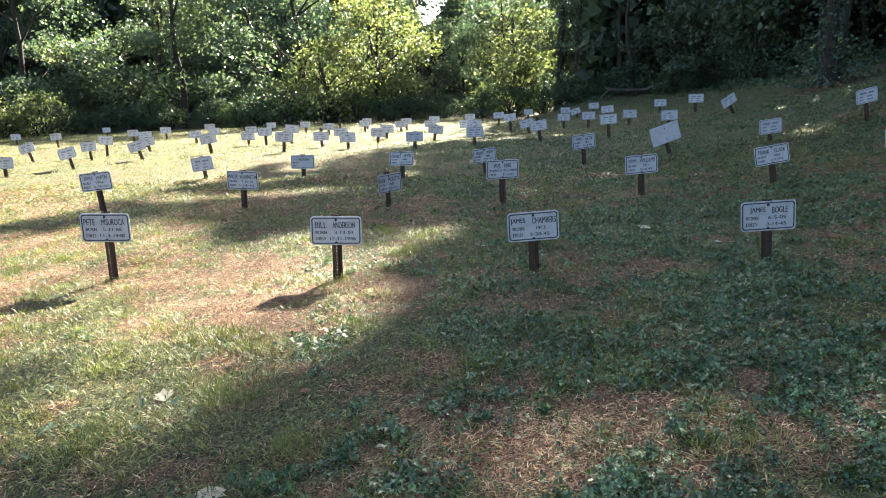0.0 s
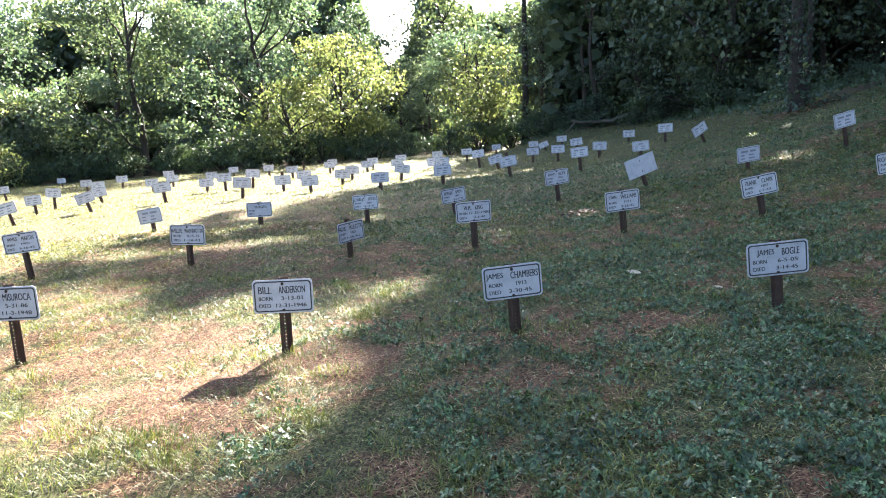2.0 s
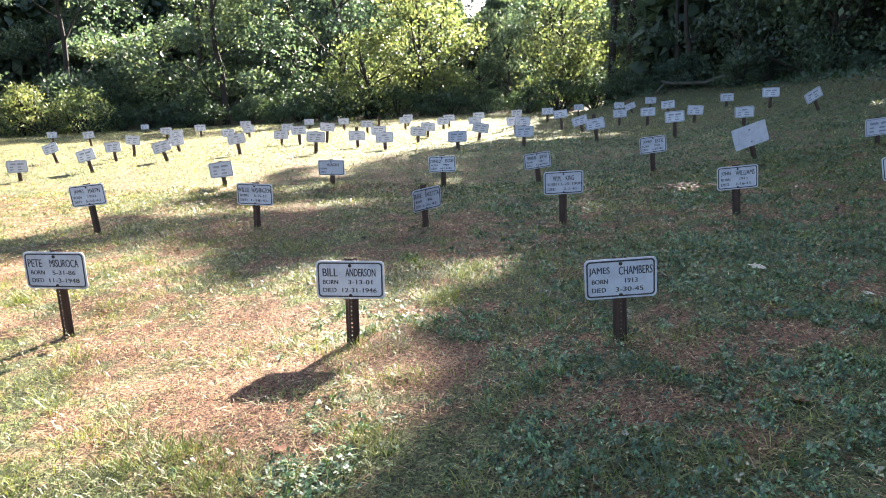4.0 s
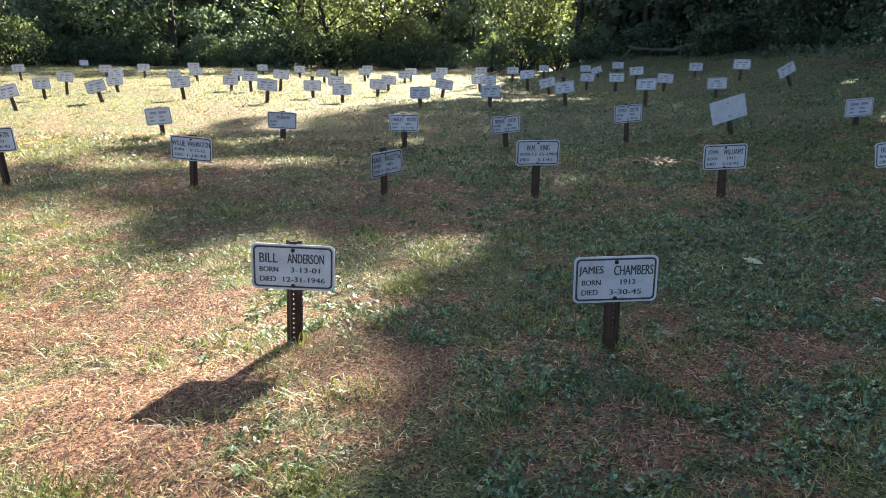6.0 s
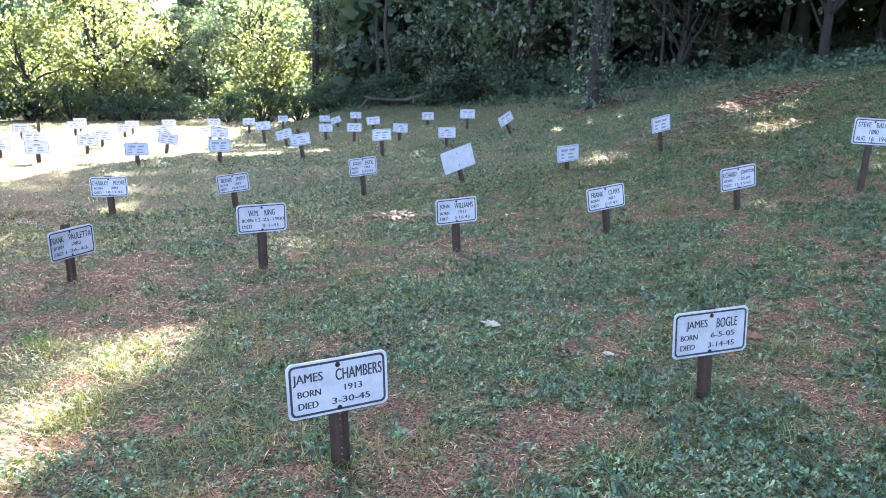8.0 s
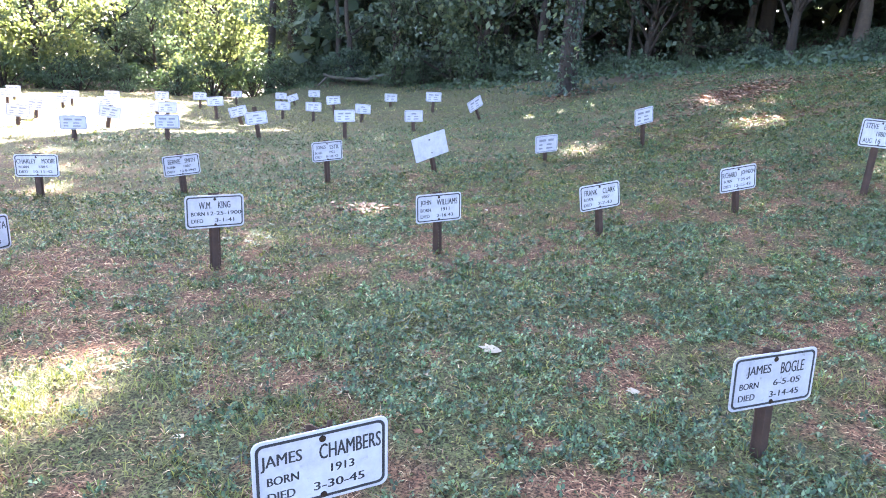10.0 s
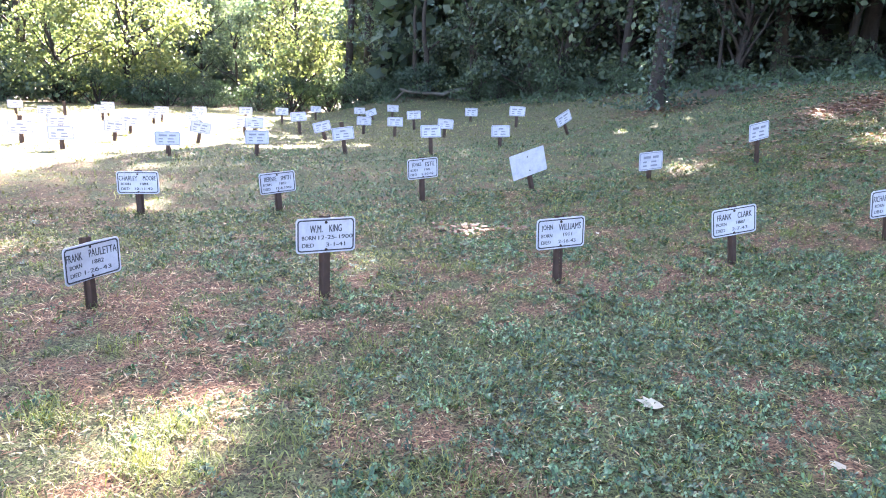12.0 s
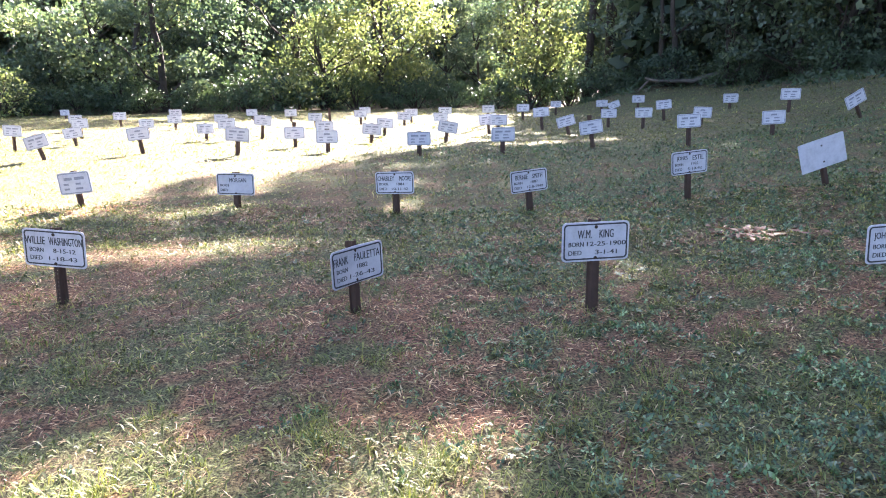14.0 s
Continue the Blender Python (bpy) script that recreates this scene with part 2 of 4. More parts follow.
def mesh_from(name, verts, faces, mat=None):
    """A mesh from numpy arrays; all faces have the same number of corners."""
    me = bpy.data.meshes.new(name)
    n, k = faces.shape
    me.vertices.add(len(verts))
    me.vertices.foreach_set("co", np.ascontiguousarray(verts, np.float32).ravel())
    me.loops.add(n * k)
    me.loops.foreach_set("vertex_index", np.ascontiguousarray(faces, np.int32).ravel())
    me.polygons.add(n)
    me.polygons.foreach_set("loop_start", np.arange(0, n * k, k, dtype=np.int32))
    me.polygons.foreach_set("loop_total", np.full(n, k, np.int32))
    me.update(calc_edges=True)
    if mat:
        me.materials.append(mat)
    return me


def part_of(parent, name, me, m=None, label=""):
    ob = new(name, me)
    ob.parent = parent
    if m is not None:
        ob.matrix_basis = m
    if label:
        ob["label"] = label
    return ob


def bm_mesh(name, bm, mat, smooth=False):
    me = bpy.data.meshes.new(name)
    bm.to_mesh(me)
    bm.free()
    me.materials.append(mat)
    if smooth:
        for p in me.polygons:
            p.use_smooth = True
    return me


# ---- ground ----
def spread(lo, a, b, hi, fine, grow):
    mid = list(np.arange(a, b + 1e-6, fine))
    down, up, step = [a], [b], fine
    while down[-1] > lo or up[-1] < hi:
        step *= grow
        if down[-1] > lo:
            down.append(down[-1] - step)
        if up[-1] < hi:
            up.append(up[-1] + step)
    return np.array(down[:0:-1] + mid + up[1:])


xs, ys = spread(-700, -5, 8, 700, 0.1, 1.06), spread(-700, 1, 12, 900, 0.1, 1.05)
gx, gy = np.meshgrid(xs, ys)
gv = np.stack([gx.ravel(), gy.ravel(), ground_z(gx, gy).ravel()], 1)
nx, ny = len(xs), len(ys)
gi = (np.arange(ny - 1)[:, None] * nx + np.arange(nx - 1)[None, :]).ravel()
ground_me = mesh_from("ground", gv, np.stack([gi, gi + 1, gi + nx + 1, gi + nx], 1), MAT_GROUND)
for key, values in (("dry", dryness(gv[:, 0], gv[:, 1])), ("litter", in_woods(gv[:, 0], gv[:, 1]))):
    ground_me.attributes.new(key, "FLOAT", "POINT").data.foreach_set("value", values.astype(np.float32))
for p in ground_me.polygons:
    p.use_smooth = True
tagged(new("ground", ground_me), "patchy mown cemetery lawn of clover, grass and dead straw", "ground", kind="structure")


# ---- grave markers ----
PW, PH, PT = 0.40, 0.229, 0.003  # plate


def rounded(w, h, r, n=6):
    pts = []
    for cx, cz, a0 in ((w / 2 - r, h / 2 - r, 0), (-w / 2 + r, h / 2 - r, 90), (-w / 2 + r, -h / 2 + r, 180), (w / 2 - r, -h / 2 + r, 270)):
        for i in range(n + 1):
            a = radians(a0 + 90 * i / n)
            pts.append((cx + r * math.cos(a), cz + r * math.sin(a)))
    return pts


def plate_mesh(name, mat, w=PW, h=PH, bend=0.0):
    bm = bmesh.new()
    pts = rounded(w, h, 0.026 if w < 0.45 else 0.012)
    out = [bm.verts.new((x, -PT, z)) for x, z in pts]
    mid = [bm.verts.new((x * 0.996, -PT - 0.0008, z * 0.993)) for x, z in pts]
    bk = [bm.verts.new((x, 0, z)) for x, z in pts]
    n = len(pts)
    bm.faces.new(mid[::-1])
    bm.faces.new(bk)
    for i in range(n):
        j = (i + 1) % n
        bm.faces.new((out[i], mid[i], mid[j], out[j])), bm.faces.new((bk[i], out[i], out[j], bk[j]))
    bmesh.ops.recalc_face_normals(bm, faces=bm.faces)
    if bend:
        bmesh.ops.triangulate(bm, faces=bm.faces)
        bmesh.ops.bisect_plane(bm, geom=bm.verts[:] + bm.edges[:] + bm.faces[:], plane_co=(0.015, 0, 0), plane_no=(1, 0, 0))
        for v in bm.verts:
            v.co.y += bend * abs(v.co.x - 0.015)
    return bm_mesh(name, bm, mat)


def border_mesh(name, mat, w=PW, h=PH, inset=0.010, band=0.0088):
    bm = bmesh.new()
    a, b = rounded(w - 2 * inset, h - 2 * inset, 0.022), rounded(w - 2 * inset - 2 * band, h - 2 * inset - 2 * band, 0.016)
    y = -PT - 0.0016
    va, vb = [bm.verts.new((x, y, z)) for x, z in a], [bm.verts.new((x, y, z)) for x, z in b]
    vc, vd = [bm.verts.new((x, y + 0.0007, z)) for x, z in a], [bm.verts.new((x, y + 0.0007, z)) for x, z in b]
    n = len(a)
    for i in range(n):
        j = (i + 1) % n
        bm.faces.new((va[i], va[j], vb[j], vb[i])), bm.faces.new((va[i], vc[i], vc[j], va[j])), bm.faces.new((vb[i], vb[j], vd[j], vd[i]))
    bmesh.ops.recalc_face_normals(bm, faces=bm.faces)
    return bm_mesh(name, bm, mat)


def channel_mesh(name, length, holes):
    """A flanged steel channel hanging down from z = 0, with a row of punched holes an inch apart."""
    bm = bmesh.new()
    prof = [(-0.039, 0.03), (-0.024, 0.028), (-0.015, 0.0), (0.015, 0.0), (0.024, 0.028), (0.039, 0.03)]

    def strip(p, q, z0, z1):
        bm.faces.new([bm.verts.new((p[0], p[1], z0)), bm.verts.new((q[0], q[1], z0)), bm.verts.new((q[0], q[1], z1)), bm.verts.new((p[0], p[1], z1))])

    for p, q in zip(prof, prof[1:]):
        if p[1] == q[1] == 0.0 and holes:
            z = 0.0
            while z > -length + 0.001:
                hole = [bm.verts.new((0.0042 * math.cos(k * math.pi / 4), 0, z - 0.0127 + 0.0042 * math.sin(k * math.pi / 4))) for k in range(8)]
                c = [bm.verts.new((x * 0.015, 0, z - 0.0127 + s * 0.0127)) for x, s in ((1, 0), (1, 1), (0, 1), (-1, 1), (-1, 0), (-1, -1), (0, -1), (1, -1))]
                for k in range(8):
                    bm.faces.new((hole[k], c[k], c[(k + 1) % 8], hole[(k + 1) % 8]))
                z -= 0.0254
        else:
            strip(p, q, -length, 0)
    bmesh.ops.remove_doubles(bm, verts=bm.verts, dist=1e-5)
    geom = bm.faces[:]
    bmesh.ops.recalc_face_normals(bm, faces=geom)
    bmesh.ops.solidify(bm, geom=geom, thickness=0.004)
    return bm_mesh(name, bm, MAT_POST)


def bolt_mesh():
    bm = bmesh.new()
    bmesh.ops.create_cone(bm, cap_ends=True, segments=6, radius1=0.0075, radius2=0.0065, depth=0.005, matrix=pose(0, -0.0065, 0, 90))
    bmesh.ops.create_cone(bm, cap_ends=True, segments=12, radius1=0.0105, radius2=0.0105, depth=0.0015, matrix=pose(0, -0.0042, 0, 90))
    return bm_mesh("bolt", bm, MAT_BOLT)


def letters(body, x0, x1, z0, cap, mat):
    """One raised word that fills the given width and cap height."""
    cu = bpy.data.curves.new("lettering", "FONT")
    cu.body, cu.size, cu.resolution_u, cu.offset = body, 0.1, 3, 0.0
    ob = new("lettering_draft", cu)
    me = bpy.data.meshes.new_from_object(ob)
    bpy.data.objects.remove(ob)
    co = np.array([v.co[:] for v in me.vertices])
    lo, hi = co.min(0), co.max(0)
    co[:, 2] = z0 + (co[:, 1] - lo[1]) / max(hi[1] - lo[1], 0.06) * cap
    co[:, 0] = x0 + (co[:, 0] - lo[0]) / (hi[0] - lo[0]) * (x1 - x0)
    co[:, 1] = -PT - 0.0017
    me.vertices.foreach_set("co", co.astype(np.float32).ravel())
    bm = bmesh.new()
    for k, dx in enumerate((0.0, 0.0011, -0.0011)):
        me.transform(Matrix.Translation((dx, -0.00012 * (k > 0), 0)))
        bm.from_mesh(me)
        me.transform(Matrix.Translation((-dx, 0, 0)))
    bold = bm_mesh("lettering", bm, mat)
    bpy.data.meshes.remove(me)
    return bold


def split_words(body, x0, x1):
    """Each word of a line with its share of the line's width."""
    out, k = [], 0
    for w in body.split(" "):
        if w:
            out.append((w, x0 + (x1 - x0) * k / len(body), x0 + (x1 - x0) * (k + len(w) - 0.15) / len(body)))
        k += len(w) + 1
    return out


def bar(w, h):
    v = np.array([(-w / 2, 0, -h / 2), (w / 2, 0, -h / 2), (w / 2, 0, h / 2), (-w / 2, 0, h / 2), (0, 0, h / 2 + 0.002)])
    return mesh_from("lettering", v, np.array([(0, 1, 2, 3)]), MAT_PALE_INK)


BARS = {k: bar(*k) for k in ((0.12, 0.03), (0.10, 0.03), (0.065, 0.02), (0.09, 0.02), (0.11, 0.02))}
# unreadable writing of the far plates: plain pale bars of its size (which, x, z)
FAR_WRITING = [[((0.12, 0.03), -0.07, 0.046), ((0.10, 0.03), 0.075, 0.046), ((0.065, 0.02), -0.105, -0.01), ((0.09, 0.02), 0.045, -0.01), ((0.065, 0.02), -0.105, -0.058), ((0.11, 0.02), 0.05, -0.058)],
                [((0.10, 0.03), -0.07, 0.046), ((0.12, 0.03), 0.07, 0.046), ((0.065, 0.02), -0.105, -0.01), ((0.065, 0.02), 0.045, -0.01), ((0.065, 0.02), -0.105, -0.058), ((0.09, 0.02), 0.05, -0.058)],
                [((0.10, 0.03), 0.0, 0.046), ((0.065, 0.02), -0.105, -0.01), ((0.09, 0.02), 0.05, -0.01), ((0.065, 0.02), -0.105, -0.058), ((0.11, 0.02), 0.05, -0.058)]]


def bent(me, amount):
    """A copy of a flat mesh, folded along the plate's middle."""
    me = me.copy()
    for v in me.vertices:
        v.co.y += amount * abs(v.co.x - 0.015)
    return me


PLATE = plate_mesh("plate", MAT_PLATE)
PLATE_DIRTY = plate_mesh("plate", MAT_PLATE_DIRTY)
BEND = -0.1
PLATE_BENT = plate_mesh("plate", MAT_PLATE, bend=BEND)
PLATE_BLANK = plate_mesh("plate", MAT_BLANK, 0.53, 0.32)
BORDER = border_mesh("border", MAT_INK)
BORDER_PALE = border_mesh("border", MAT_PALE_INK)
POST = channel_mesh("post", 0.0254 * 40, True)
POST_FAR = channel_mesh("post", 1.0, False)
BOLT = bolt_mesh()
BORDER_BENT = bent(BORDER, BEND)


def marker(cx, cy, cz, yaw=0.0, roll=0.0, scale=1.0, text=None, plate=None, stub=0.012, far=False, label="", holes=False):
    """A name plate bolted to a steel channel driven into the lawn; (cx, cy, cz) is the plate's middle."""
    turn = pose(0, 0, 0, 0, -roll, yaw)
    up = turn.to_3x3() @ Vector((0, 0, 1))
    h = 0.4
    for _ in range(6):
        b = Vector((cx, cy, cz)) - up * h
        h += (b.z - float(ground_z(b.x, b.y))) / up.z
    base = Vector((cx, cy, cz)) - up * h
    m = new("grave_marker")
    m.matrix_basis = Matrix.Translation(base) @ turn
    at = lambda z, y=0.0: Matrix.Translation((0, y, z))
    part_of(m, "post", POST if holes else POST_FAR, at(h + PH / 2 * scale + stub, 0.001), "rusty brown perforated steel channel")
    blank = plate is PLATE_BLANK
    s = Matrix.Diagonal((scale, 1, scale, 1))
    front = -0.002 if plate is PLATE_BENT else 0.0
    pl = part_of(m, "plate", plate or PLATE, at(h, front) @ s)
    if not blank:
        part_of(pl, "border", BORDER_BENT if plate is PLATE_BENT else BORDER_PALE if far else BORDER)
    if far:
        for size, x, z in FAR_WRITING[int(abs(cx * 7)) % 3]:
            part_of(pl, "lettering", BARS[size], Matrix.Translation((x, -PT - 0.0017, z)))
    for body, x0, x1, z0, cap in text or ():
        for word, a, b in split_words(body, x0, x1):
            me = letters(word, a * PW - PW / 2, b * PW - PW / 2, PH / 2 - z0 * PH, cap * PH, MAT_INK)
            part_of(pl, "lettering", bent(me, BEND) if plate is PLATE_BENT else me)
    if not far:
        for z in (0.085, -0.095):
            part_of(m, "bolt", BOLT, at(h + z * scale, front - 0.0005))
    tagged(m, label or "worn white enamel name plate with faint lettering on a rusty post", "grave marker", "grave markers on the lawn")
    return m


def words(name, born, died, nx0=0.1, nx1=0.9, bx=(0.48, 0.84), dx=(0.4, 0.86)):
    """The three lines of a plate, as (text, left, right, baseline, cap height) in parts of the plate."""
    return [(name, nx0, nx1, 0.41, 0.21), ("BORN", 0.1, 0.33, 0.615, 0.115), (born, *bx, 0.615, 0.115), ("DIED", 0.1, 0.3, 0.83, 0.115), (died, *dx, 0.83, 0.115)]


LAB = "white enamel name plate with black lettering and border on rusty post"
marker(-0.523, 5.262, 0.398, -0.5, -2.5, 1.0, words("BILL  ANDERSON", "3-13-01", "12-31-1946", 0.1, 0.88, (0.47, 0.83), (0.38, 0.89)), label=LAB, holes=True)
marker(1.013, 5.145, 0.383, 1.7, 1.6, 1.0, words("JAMES  CHAMBERS", "1913", "3-30-45", 0.06, 0.95, (0.56, 0.74), (0.43, 0.82)), None, 0.005, label=LAB, holes=True)
marker(2.82, 5.095, 0.388, -8, 2.8, 1.01, words("JAMES  BOGLE", "6-5-05", "3-14-45", 0.17, 0.86, (0.5, 0.83), (0.47, 0.83)), PLATE_DIRTY, label="stained white name plate with rust-spotted enamel on a rusty post")
marker(-2.398, 5.455, 0.474, -5, -1.5, 1.03, words("PETE  MISUROCA", "5-31-86", "11-3-1948", 0.07, 0.9, (0.45, 0.83), (0.38, 0.88)), label=LAB, holes=True)
marker(-2.12, 8.58, 0.47, -8, -3.7, 1.02, words("WILLIE WASHINGTON", "8-15-12", "1-18-43", 0.04, 0.96), label=LAB, holes=True)
marker(-0.28, 8.44, 0.368, 47, 1.5, 1.0, words("FRANK  PAULETTA", "1882", "1-26-43", 0.05, 0.95, (0.52, 0.72), (0.36, 0.84)), PLATE_BENT, 0.03, label="bent white enamel name plate with black lettering on a rusty post")
marker(1.15, 8.445, 0.475, 8, 0.0, 1.04, words("W.M.  KING", "12-25-1900", "3-1-41", 0.23, 0.77, (0.37, 0.96), (0.5, 0.83)), label=LAB)
marker(2.824, 8.222, 0.484, 1, 3.0, 1.0, words("JOHN  WILLIAMS", "1911", "2-16-43", 0.1, 0.92, (0.55, 0.74), (0.45, 0.82)), label=LAB, holes=True)
marker(4.442, 8.251, 0.525, -7, 9.0, 1.02, words("FRANK  CLARK", "1887", "2-7-43", 0.12, 0.9, (0.55, 0.75), (0.45, 0.8)), label=LAB)
marker(5.92, 8.044, 0.693, -7, 8.5, 1.05, words("RICHARD  JOHNSON", "7-25-69", "12-15-42", 0.06, 0.96), label=LAB)
marker(-3.93, 8.55, 0.54, -2, 4.1, 1.0, words("JAMES  MARTIN", "1902", "5-16-43", 0.14, 0.88, (0.5, 0.75), (0.42, 0.85)), label=LAB)
marker(7.09, 7.5, 1.18, -14, -3.0, 1.14, [("STEVE  BALLAS", 0.1, 0.94, 0.34, 0.19), ("1880", 0.4, 0.63, 0.6, 0.17), ("AUG. 16  1942", 0.1, 0.93, 0.86, 0.17)], label="white name plate with a thin border on a leaning rusty post")
marker(7.422, 11.114, 1.114, 10, 10.0, 1.02, far=True)
marker(6.11, 11.59, 0.66, 9, 4.4, 1.08, far=True)
marker(2.94, 11.78, 0.53, 13, 3.8, 1.08, words("JONES  ESTIL", "1902", "5-10-42", 0.14, 0.9, (0.55, 0.75), (0.45, 0.85)), label=LAB)
marker(1.208, 11.745, 0.371, 12, 4.8, 1.04, words("BERNIE  SMITH", "1887", "12-8-1942", 0.14, 0.88, (0.55, 0.75), (0.45, 0.88)), label=LAB)
marker(4.351, 11.747, 0.604, 7, 16.6, 1.0, None, PLATE_BLANK, label="blank white metal plate tilted on a leaning rusty post")
marker(-3.66, 11.79, 0.44, -14, 6.0, 1.04, far=True)
marker(-1.926, 11.731, 0.401, -4, -1.9, 1.02, [("MORGAN", 0.34, 0.8, 0.41, 0.19), ("BORN", 0.1, 0.33, 0.615, 0.115), ("DIED", 0.1, 0.3, 0.83, 0.115)], label=LAB)
marker(-0.23, 11.74, 0.38, -8, 0.8, 1.04, words("CHARLEY  MOORE", "1884", "10-11-42", 0.06, 0.94, (0.55, 0.75), (0.42, 0.85)), label=LAB)
marker(7.52, 16.43, 1.01, 12, 28, 1.02, far=True, label="worn white name plate on a steeply leaning rusty post")
marker(7.84, 19.24, 1.05, -6, 0, 1.03, far=True)

# rows farther off: x, y, middle height, lean
ROW_FOUR = [(-6.64, 16.32, 0.56, 14), (-5.13, 16.89, 0.63, 6), (-3.10, 16.02, 0.64, -5), (-2.50, 17.75, 0.46, 0), (-1.69, 16.58, 0.50, 0), (-0.06, 16.05, 0.51, 0),
            (1.35, 15.93, 0.56, 0), (2.89, 16.24, 0.63, 8), (4.54, 16.15, 0.71, 3), (5.99, 16.16, 0.74, 2), (-7.50, 14.80, 0.55, 12), (-8.16, 17.11, 0.56, 3), (-9.89, 17.48, 0.57, 15), (-8.31, 13.87, 0.46, 0)]
ROW_FIVE = [(-8.39, 18.56, 0.63, -4), (-8.50, 21.45, 0.62, 0), (-7.67, 19.49, 0.51, 8), (-4.99, 20.10, 0.51, 0), (-4.42, 19.83, 0.63, 0), (-3.73, 20.32, 0.66, -7), (-2.24, 19.80, 0.53, 0),
            (-1.09, 18.71, 0.50, -5), (-0.96, 20.72, 0.52, -5), (0.48, 18.37, 0.55, -10), (1.41, 20.00, 0.60, 6), (1.61, 19.59, 0.60, 0), (2.90, 21.84, 0.66, 5), (3.13, 19.75, 0.54, 15),
            (4.70, 22.17, 0.58, 0), (5.15, 20.69, 0.65, 0), (6.16, 22.33, 0.77, 5), (5.97, 19.23, 0.70, -3), (7.89, 22.32, 0.84, 0)]
ROW_SIX = [(-10.12, 24.39, 0.61, 0), (-9.55, 25.95, 0.61, 0), (-7.33, 22.57, 0.52, 0), (-8.24, 27.06, 0.63, 0), (-7.26, 24.35, 0.55, 0), (-6.07, 24.80, 0.49, 0), (-3.24, 24.43, 0.53, 0),
           (-2.09, 25.96, 0.54, 0), (-0.67, 24.50, 0.44, 0), (-0.51, 25.84, 0.55, 0), (0.54, 25.57, 0.59, 0), (0.38, 23.24, 0.46, 0), (1.93, 26.48, 0.59, 0), (3.05, 26.54, 0.60, 0), (-12.51, 23.81, 0.62, 5)]
ROW_SEVEN = [(-14.99, 32.99, 0.43, 0), (-6.34, 29.28, 0.51, 0), (-4.63, 27.74, 0.54, 0), (-2.26, 29.05, 0.53, 0), (4.76, 30.23, 0.58, 0), (5.98, 28.18, 0.64, 0), (6.37, 28.07, 0.57, 20), (6.75, 26.56, 0.81, 0), (-15.75, 27.00, 0.57, 0)]
for row in (ROW_FOUR, ROW_FIVE, ROW_SIX, ROW_SEVEN):
    for x, y, z, lean in row:
        tall = (x, y) in ((-2.50, 17.75), (2.89, 16.24))
        yaw = 5 * math.sin(x * 3.1 + y)
        marker(x, y, max(z, float(ground_z(x, y)) + 0.28), yaw, lean, 1.0, far=True, stub=0.09 if tall else 0.012)
bare = part_of(tagged(new("bare_post"), "bare rusty steel post without its plate on the lawn", "post"), "post", POST_FAR, Matrix.Translation((0, 0, 0.52)))
bare.parent.location = (-2.93, 25.14, float(ground_z(-2.93, 25.14)))


# ---- trees ----
def tube(path, radii, sides=7):
    """A tapered limb along a path of points."""
    path = np.array(path, float)
    d = np.gradient(path, axis=0)
    d /= np.linalg.norm(d, axis=1)[:, None] + 1e-9
    side = np.cross(d, (0.31, 0.87, 0.2))
    side /= np.linalg.norm(side, axis=1)[:, None] + 1e-9
    other = np.cross(d, side)
    a = np.arange(sides) * 2 * np.pi / sides
    ring = side[:, None, :] * np.cos(a)[None, :, None] + other[:, None, :] * np.sin(a)[None, :, None]
    v = (path[:, None, :] + ring * np.array(radii)[:, None, None]).reshape(-1, 3)
    n = len(path)
    i, j = np.meshgrid(np.arange(n - 1), np.arange(sides), indexing="ij")
    k, k2 = i * sides + j, i * sides + (j + 1) % sides
    return v, np.stack([k, k2, k2 + sides, k + sides], -1).reshape(-1, 4)


def join(pieces):
    vs, fs, base = [], [], 0
    for v, f in pieces:
        vs.append(v), fs.append(f + base)
        base += len(v)
    return np.concatenate(vs), np.concatenate(fs)


def leaves(points, size, rng, droop=0.35):
    """One folded, pointed blade at each point."""
    n = len(points)
    d = rng.normal(size=(n, 3))
    d[:, 2] -= droop
    d /= np.linalg.norm(d, axis=1)[:, None]
    s = np.cross(d, rng.normal(size=(n, 3)))
    s /= np.linalg.norm(s, axis=1)[:, None]
    up = np.cross(d, s)
    ln = size * rng.uniform(0.6, 1.35, (n, 1))
    a, b = points - d * ln * 0.5, points + d * ln * 0.5
    c = points + s * ln * 0.3 + up * ln * 0.12
    e = points - s * ln * 0.3 + up * ln * 0.12
    v = np.stack([a, c, b, e], 1).reshape(-1, 3)
    return v, np.arange(4 * n).reshape(n, 4)


def wavy(a, b, rng, n=8, amount=0.06):
    t = np.linspace(0, 1, n)[:, None]
    a, b = np.array(a, float), np.array(b, float)
    w = np.cumsum(rng.normal(size=(n, 3)), 0) * amount * np.linalg.norm(b - a) / n
    return a + (b - a) * t + (w - w[0]) * np.minimum(t * 2, 1)


